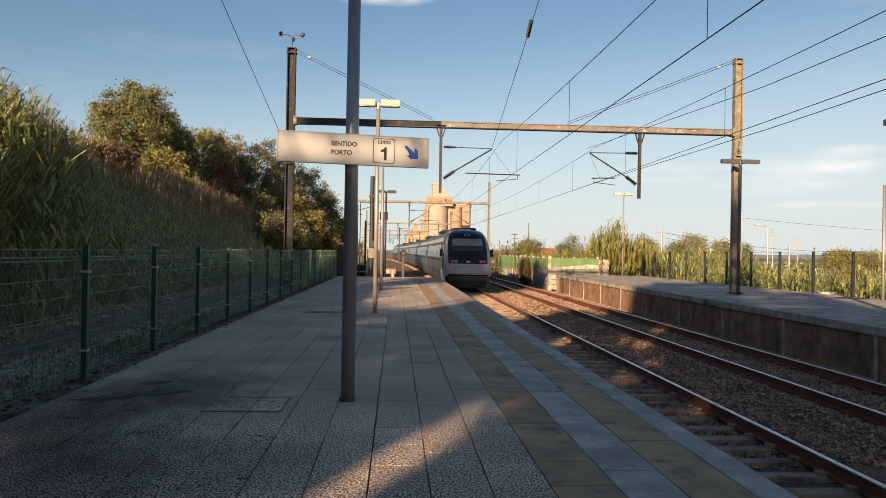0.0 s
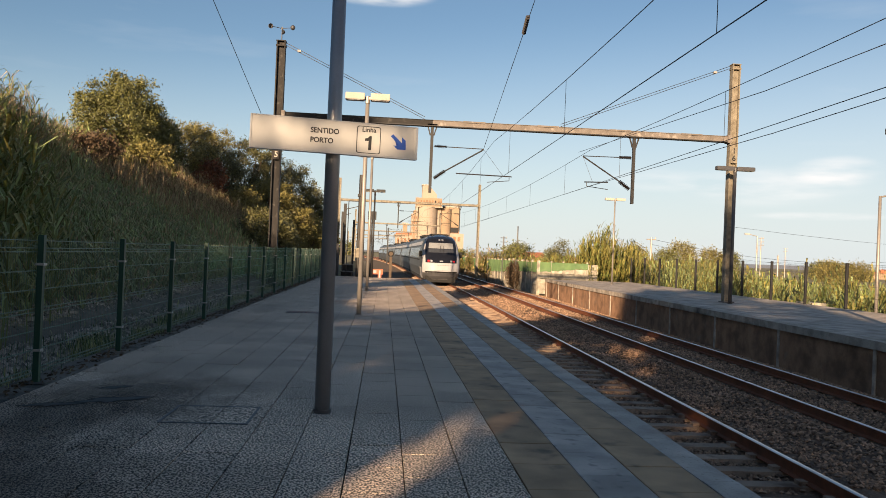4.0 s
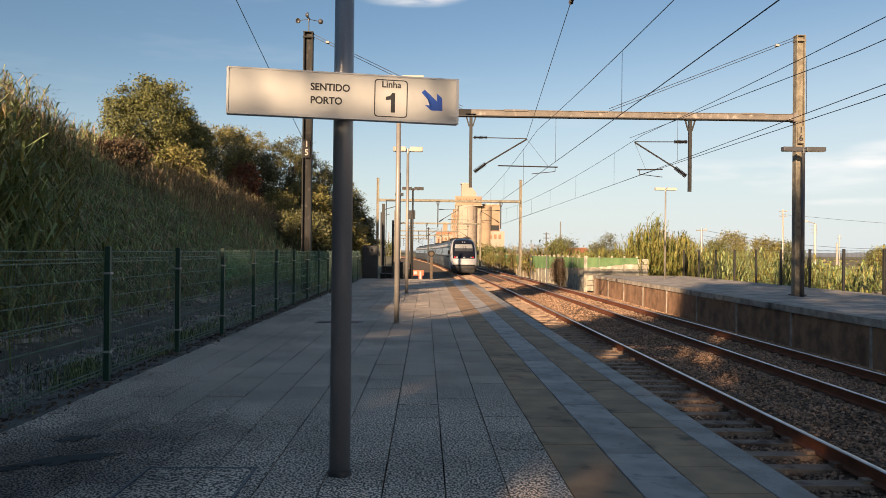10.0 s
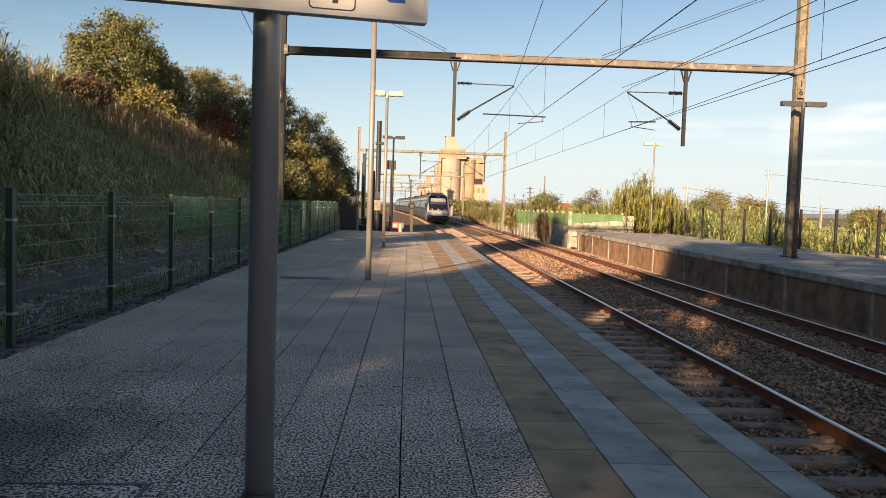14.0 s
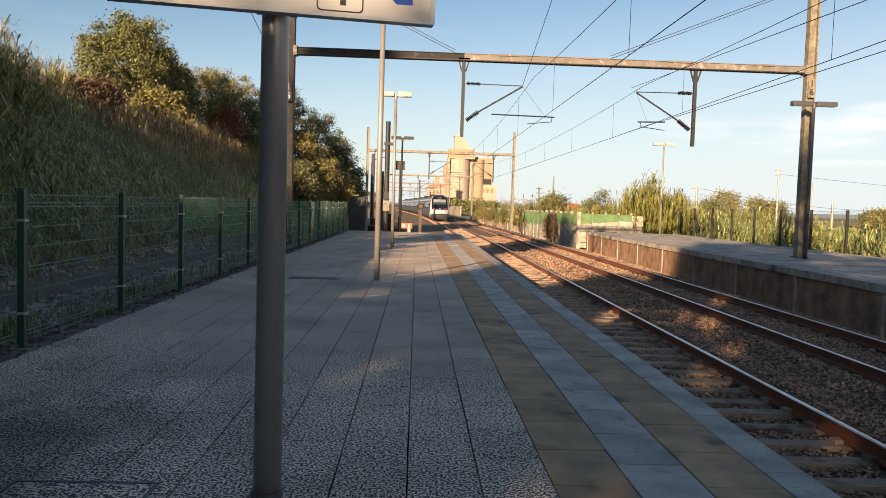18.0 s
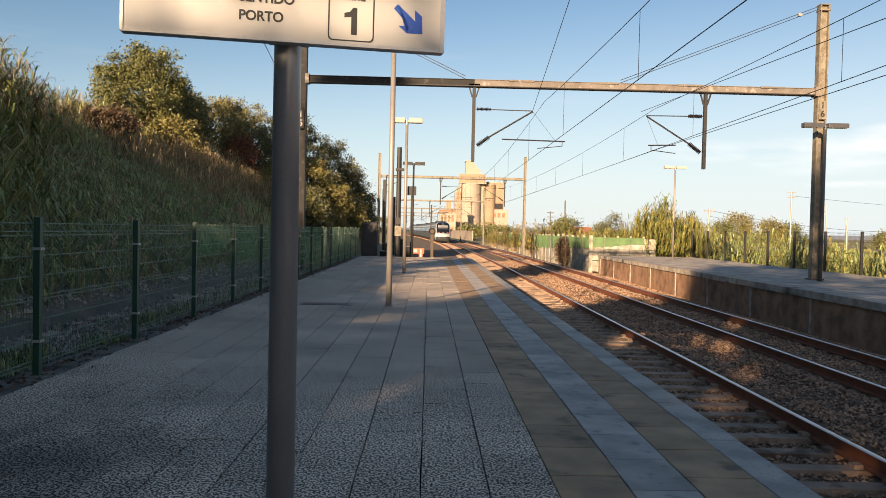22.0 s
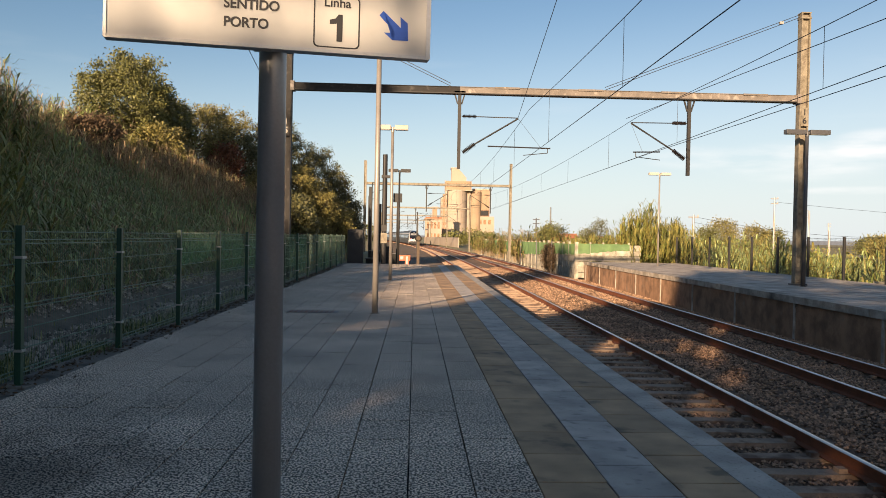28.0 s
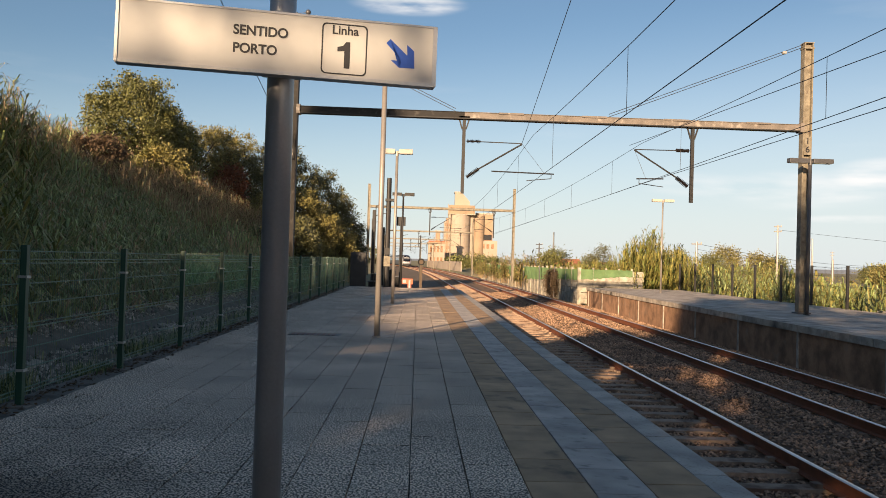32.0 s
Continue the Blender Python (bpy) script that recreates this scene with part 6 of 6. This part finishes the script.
def span(a, b_, sag, r):
    pts = [tuple(Vector(a).lerp(Vector(b_), t / 10) - Vector((0, 0, sag * 4 * (t / 10) * (1 - t / 10)))) for t in range(11)]
    wire("power_line", "thin sagging power line between poles", pts, r, "power lines")


span((30.2, 76, 4.2), (66, 88, 2.9), 1.0, 0.018)
span((66, 88, 2.9), (140, 100, 3.4), 1.0, 0.018)
span((30.2, 76, 3.6), (66, 88, 2.2), 0.8, 0.014)
span((66, 88, 2.2), (140, 100, 2.5), 0.8, 0.014)
span((53, 106, 7.6), (150, 110, 6.2), 1.6, 0.02)
for x, y, z in ((37.4, 66, 4.8), (33.5, 97, 4.6)):
    p = thing("street_lamp", pose(x, y, -3.0), "slim grey street lamp with a curved arm", "street lamp", "street lamps")
    part("pole", rod(B(), (0, 0, 0), (0, 0, z + 2.8), 0.1, 0.06, 8), M["pole"], p)
    part("arm", bar(B(), (0, 0, z + 2.8), (-0.9, 0, z + 3.0), 0.07, 0.07), M["pole"], p)
    part("lantern", box(B(), -1.3, -0.8, -0.12, 0.12, z + 2.93, z + 3.06, 0.03), M["lamp"], p)
tall = thing("street_lamp", pose(19.75, 21.2, -1.6), "tall grey street lamp with a long rising arm, behind the fence", "street lamp", "street lamps")
part("pole", rod(B(), (0, 0, 0), (0, 0, 6.12), 0.075, 0.055, 12), M["pole"], tall, smooth=True)
part("arm", rod(B(), (0, 0, 6.08), (1.6, 0, 6.38), 0.035, 0.028, 8), M["pole"], tall)
part("lantern", box(B(), 0.9, 1.45, -0.12, 0.12, 6.27, 6.37, 0.03), M["lamp"], tall)
notice = thing("blue_notice", pose(18.5, 17.5, 0), "small blue square notice with a white letter on a short stake", "sign")
part("stake", box(B(), -0.02, 0.02, -0.012, 0.012, -0.02, 0.2), M["pole"], notice)
face = part("plate", box(B(), -0.15, 0.15, -0.018, -0.013, 0.13, 0.43, 0.002), M["white"], notice)
part("blue_field", box(B(), -0.125, 0.125, -0.0215, -0.018, 0.155, 0.405), M["blue"], face)
words("A", 0.24, 0, 0.28, M["signface"], face, y=-0.023, bold=0.006, centre=True)
twin = thing("direction_sign", pose(14.05, 11.1, 0), "grey-white direction sign on a grey post, on the opposite platform", "sign")
part("post", rod(B(), (0, 0, 0), (0, 0, 3.2), 0.073, 0.065, 20), M["postgrey"], twin, smooth=True)
back = part("sign_panel", box(B(), -0.77, 0.75, -0.15, -0.09, 2.52, 2.82, 0.004), M["signface"], twin)
for z0 in (2.512, 2.816):
    part("rim", box(B(), -0.773, 0.753, -0.154, -0.086, z0, z0 + 0.012), M["signedge"], back)
lamp("platform_lamp", pose(14.12, 11.5, 0), 5.16, 1.56, M["steel"], M["steel"], "dark platform lamp with a wide flat double head, beside a sign", 0.075)
# white guard rail and low wall by the lane
for i in range(7):
    gr = thing("guard_rail", pose(36 + i * 3.4, 70 + i * 1.5, -3.0, 0, 0, 24), "white roadside rail on short posts", "guard rail", "guard rails")
    part("rail", box(B(), 0, 3.2, -0.05, 0.05, 2.35, 2.6), M["white"], gr)
    part("post", box(B(), 0.1, 0.25, -0.05, 0.05, 0, 2.35), M["white"], gr)
# far low hills; the haze is put into their pale blue colour
b = B()
prev = None
for k in range(60):
    x = -1800 + k * 90
    z = 7 + 14 * (noise.noise((k * 0.13, 0, 2)) + 0.5) * max(0.2, min(1, (x + 200) / 900))
    cur = (b.verts.new((x, 3300, -5)), b.verts.new((x, 3500, z)), b.verts.new((x, 4200, z * 0.9)))
    if prev:
        b.faces.new((prev[0], cur[0], cur[1], prev[1]))
        b.faces.new((prev[1], cur[1], cur[2], prev[2]))
    prev = cur
tagged(part("backdrop_hills", b, M["farhill"]), "hazy blue far hills", "hills", kind="structure")

# ---- the departing train ----
WZ = [(0.2, 1.2), (0.5, 1.36), (1.2, 1.46), (2.0, 1.45), (2.8, 1.37), (3.35, 1.22), (3.65, 0.98), (3.82, 0.55), (3.85, 0.0)]
FZ = [(0.2, 0.4), (0.6, 0.12), (1.0, 0.0), (1.5, 0.05), (1.9, 0.25), (2.6, 0.8), (3.2, 1.25), (3.6, 1.75), (3.85, 2.9)]


def w_at(z):
    return float(np.interp(z, [p[0] for p in WZ], [p[1] for p in WZ]))


def nose_pt(u, z, off=0.0):
    y = float(np.interp(z, [p[0] for p in FZ], [p[1] for p in FZ])) + 0.62 * abs(u) ** 3.2
    return (u * w_at(z), y - off, z)


def nose_patch(z0, z1, u0, u1, off, nz=6, nu=10, u0t=None, u1t=None):
    """A patch of the nose's skin between two heights and two shares of its width, set proud by off."""
    b = B()
    rows = []
    for j in range(nz + 1):
        t = j / nz
        z = z0 + (z1 - z0) * t
        a = u0 + ((u0 if u0t is None else u0t) - u0) * t
        c = u1 + ((u1 if u1t is None else u1t) - u1) * t
        rows.append([b.verts.new(nose_pt(a + (c - a) * i / nu, z, off)) for i in range(nu + 1)])
    for p, q in zip(rows, rows[1:]):
        for i in range(nu):
            b.faces.new((p[i], p[i + 1], q[i + 1], q[i]))
    return b


def coach_shell(y0, y1, zlo=0.35):
    b = B()
    prof = [(w_at(z), z) for z in (zlo, 0.5, 1.2, 2.0, 2.8, 3.35, 3.65, 3.82)]
    prof = prof + [(-x, z) for x, z in prof[::-1]]
    rings = [[b.verts.new((x, y, z)) for x, z in prof] for y in (y0, y1)]
    n = len(prof)
    for i in range(n):
        b.faces.new((rings[0][i], rings[0][(i + 1) % n], rings[1][(i + 1) % n], rings[1][i]))
    b.faces.new(rings[0][::-1])
    b.faces.new(rings[1])
    return b


def coach_fittings(ob, y0, y1):
    for s in (-1, 1):
        k = 0
        y = y0 + 0.9
        while y + 1.5 < y1 - 0.8:
            b = B()
            v = [b.verts.new((s * (w_at(z) + 0.008), yy, z)) for yy in (y, y + 1.45) for z in (1.95, 2.35, 2.8)]
            b.faces.new((v[0], v[1], v[4], v[3]))
            b.faces.new((v[1], v[2], v[5], v[4]))
            part("window", b, M["traindark"], ob)
            y += 1.75
            k += 1
        b = B()
        v = [b.verts.new((s * (w_at(z) + 0.005), yy, z)) for yy in (y0 - 0.2, y1) for z in (1.75, 2.3, 2.95)]
        b.faces.new((v[0], v[1], v[4], v[3]))
        b.faces.new((v[1], v[2], v[5], v[4]))
        part("window_band", b, M["under"], ob)
        b = B()
        v = [b.verts.new((s * (w_at(z) + 0.006), yy, z)) for yy in (y0 - 0.2, y1) for z in (3.0, 3.3)]
        b.faces.new((v[0], v[1], v[3], v[2]))
        part("cantrail", b, M["trainwhite"], ob)
        part("skirt", box(B(), s * 1.3 - 0.06, s * 1.3 + 0.06, y0, y1, 0.25, 0.75), M["under"], ob)
        b = B()
        v = [b.verts.new((s * (w_at(z) + 0.01), yy, z)) for yy in (y1 - 1.6, y1 - 0.7) for z in (0.75, 1.6, 2.75)]
        b.faces.new((v[0], v[1], v[4], v[3]))
        b.faces.new((v[1], v[2], v[5], v[4]))
        part("door", b, M["under"], ob)
    for yb in (y0 + 3.2, y1 - 3.8):
        bogie = part("bogie", box(B(), -1.1, 1.1, yb - 1.6, yb + 1.6, 0.35, 0.75, 0.05), M["under"], ob)
        for dy in (-1.35, 1.35):
            for s in (-1, 1):
                part("wheel", rod(B(), (s * 0.76, yb + dy, 0.44), (s * 0.9, yb + dy, 0.44), 0.44, n=20), M["rail"], bogie)
    part("roof_unit", box(B(), -0.8, 0.8, (y0 + y1) / 2 - 3, (y0 + y1) / 2 + 3, 3.78, 4.02, 0.08), M["under"], ob)


CAR = 26.0
cars = []
for i in range(6):
    ob = thing("train_coach", pose(5, 40 + CAR * i, RAIL_Z), "silver tilting-train coach with dark windows" if i else "silver tail coach of a train, black mask, red tail lights", "train", "train coaches")
    cars.append(ob)
    if i:
        part("body", coach_shell(0.25, CAR - 0.25), M["trainside"], ob)
        part("gangway", box(B(), -1.0, 1.0, -0.3, 0.3, 0.9, 3.5), M["under"], ob)
        coach_fittings(ob, 0.6, CAR - 0.4)
        continue
    part("body", coach_shell(3.9, CAR - 0.25), M["trainside"], ob)
    coach_fittings(ob, 4.2, CAR - 0.4)
    b = B()
    zs = [0.35, 0.6, 1.0, 1.3, 1.6, 1.9, 2.25, 2.6, 2.9, 3.2, 3.45, 3.65, 3.82]
    us = [-1 + k / 8 for k in range(17)]
    rows = [[b.verts.new(nose_pt(u, z)) for u in us] for z in zs]
    for p, q in zip(rows, rows[1:]):
        for k in range(16):
            b.faces.new((p[k], p[k + 1], q[k + 1], q[k]))
    for e in (0, 16):
        back = [b.verts.new((r[e].co.x, 3.95, r[e].co.z)) for r in rows]
        for k in range(len(rows) - 1):
            quad = (rows[k][e], rows[k + 1][e], back[k + 1], back[k])
            b.faces.new(quad if e == 16 else quad[::-1])
    topb = [b.verts.new((v.co.x, 3.95, v.co.z)) for v in rows[-1]]
    for k in range(16):
        b.faces.new((rows[-1][k], rows[-1][k + 1], topb[k + 1], topb[k]))
    bmesh.ops.recalc_face_normals(b, faces=b.faces)
    nose = part("nose", b, M["trainwhite"], ob, smooth=True)
    part("mask", nose_patch(1.62, 3.81, -0.82, 0.82, 0.014, 14, 16, -0.93, 0.93), M["traindark"], nose, "glossy black windscreen mask")
    part("windscreen", nose_patch(2.72, 3.16, -0.7, 0.7, 0.03, 5, 12, -0.72, 0.72), M["screen"], nose)
    part("lower_glass", nose_patch(2.4, 2.69, -0.69, 0.69, 0.028, 4, 12, -0.7, 0.7), M["tinted"], nose, "dark tinted lower windscreen")
    for s in (-1, 1):
        b = B()
        cols = []
        for z in (1.25, 1.6, 2.0, 2.4, 2.8, 3.2, 3.45):
            y_ = float(np.interp(z, [p[0] for p in FZ], [p[1] for p in FZ])) + 0.72
            cols.append([b.verts.new((s * (w_at(z) + 0.012), yy, z)) for yy in (y_, 3.98)])
        for p, q in zip(cols, cols[1:]):
            b.faces.new((p[0], p[1], q[1], q[0]))
        part("flank", b, M["trainside"], nose, "dark blue-grey flank")
    for u in (-0.08, 0.1):
        part("wiper", nose_patch(2.42, 2.95, u, u + 0.025, 0.05, 4, 1, u + 0.04, u + 0.065), M["black"], nose)
    for s in (-1, 1):
        part("tail_light", nose_patch(1.7, 1.82, s * 0.66 - 0.06, s * 0.66 + 0.06, 0.03, 2, 4), M["tail"], nose, "glowing red tail light")
        part("head_light", nose_patch(1.69, 1.83, s * 0.52 - 0.05, s * 0.52 + 0.05, 0.03, 2, 2), M["signedge"], nose)
        part("top_light", nose_patch(3.32, 3.46, s * 0.1 - 0.06, s * 0.1 + 0.06, 0.035, 2, 2), M["signedge"], nose)
        b = B()
        v = [b.verts.new((s * (w_at(z) + 0.02), yy, z)) for yy, z in ((1.0, 2.0), (1.7, 2.0), (2.6, 2.75), (1.9, 2.75))]
        b.faces.new(v)
        part("side_window", b, M["traindark"], nose)
        part("mirror", box(B(), min(s * 1.45, s * 1.68), max(s * 1.45, s * 1.68), 1.5, 1.6, 2.05, 2.5, 0.02), M["under"], nose)
    part("coupler_cover", nose_patch(0.86, 0.97, -0.86, 0.86, 0.03, 3, 10), M["under"], nose, "dark coupler cover")
    part("lower_skirt", nose_patch(0.36, 0.85, -1.0, 1.0, 0.012, 4, 12), M["steel"], nose)
    part("valance", box(B(), -1.15, 1.15, 0.35, 0.8, 0.12, 0.62, 0.05), M["under"], nose)
    part("panel_seam", nose_patch(1.03, 1.45, -0.57, 0.57, 0.004, 6, 12, -0.6, 0.6), M["steel"], nose)
    part("nose_panel", nose_patch(1.045, 1.435, -0.558, 0.558, 0.009, 6, 12, -0.588, 0.588), M["trainwhite"], nose)
    part("emblem", nose_patch(1.7, 1.8, -0.09, 0.09, 0.03, 2, 6), M["signedge"], nose)
    part("roof_fairing", box(B(), -0.75, 0.75, 2.9, 6.0, 3.5, 3.9, 0.18), M["under"], ob)


def motions():
    """All that moves: the train's coaches along the track, and the turning cups."""
    ts = np.array([0, 3, 6, 9, 12, 15, 18, 21, 24, 28, 32.0])
    ys = np.array([38, 47.5, 59, 71.5, 84.5, 97, 110.5, 130, 157, 205, 261.0])
    fit = np.polyfit(ts, ys, 5)
    for i, ob in enumerate(cars):
        rows = []
        for k in range(33):
            s = float(np.polyval(fit, k)) + CAR * i
            a, c = motions_track(s), motions_track(s + CAR)
            rows.append((k, pose(a, s, RAIL_Z, 0, 0, math.degrees(math.atan2(a - c, CAR)))))
        walk(ob, rows)
    walk(rotor, [(k * 0.5, pose(0, 0, 0, 0, 0, -25 - 45 * k)) for k in range(65)])


motions()
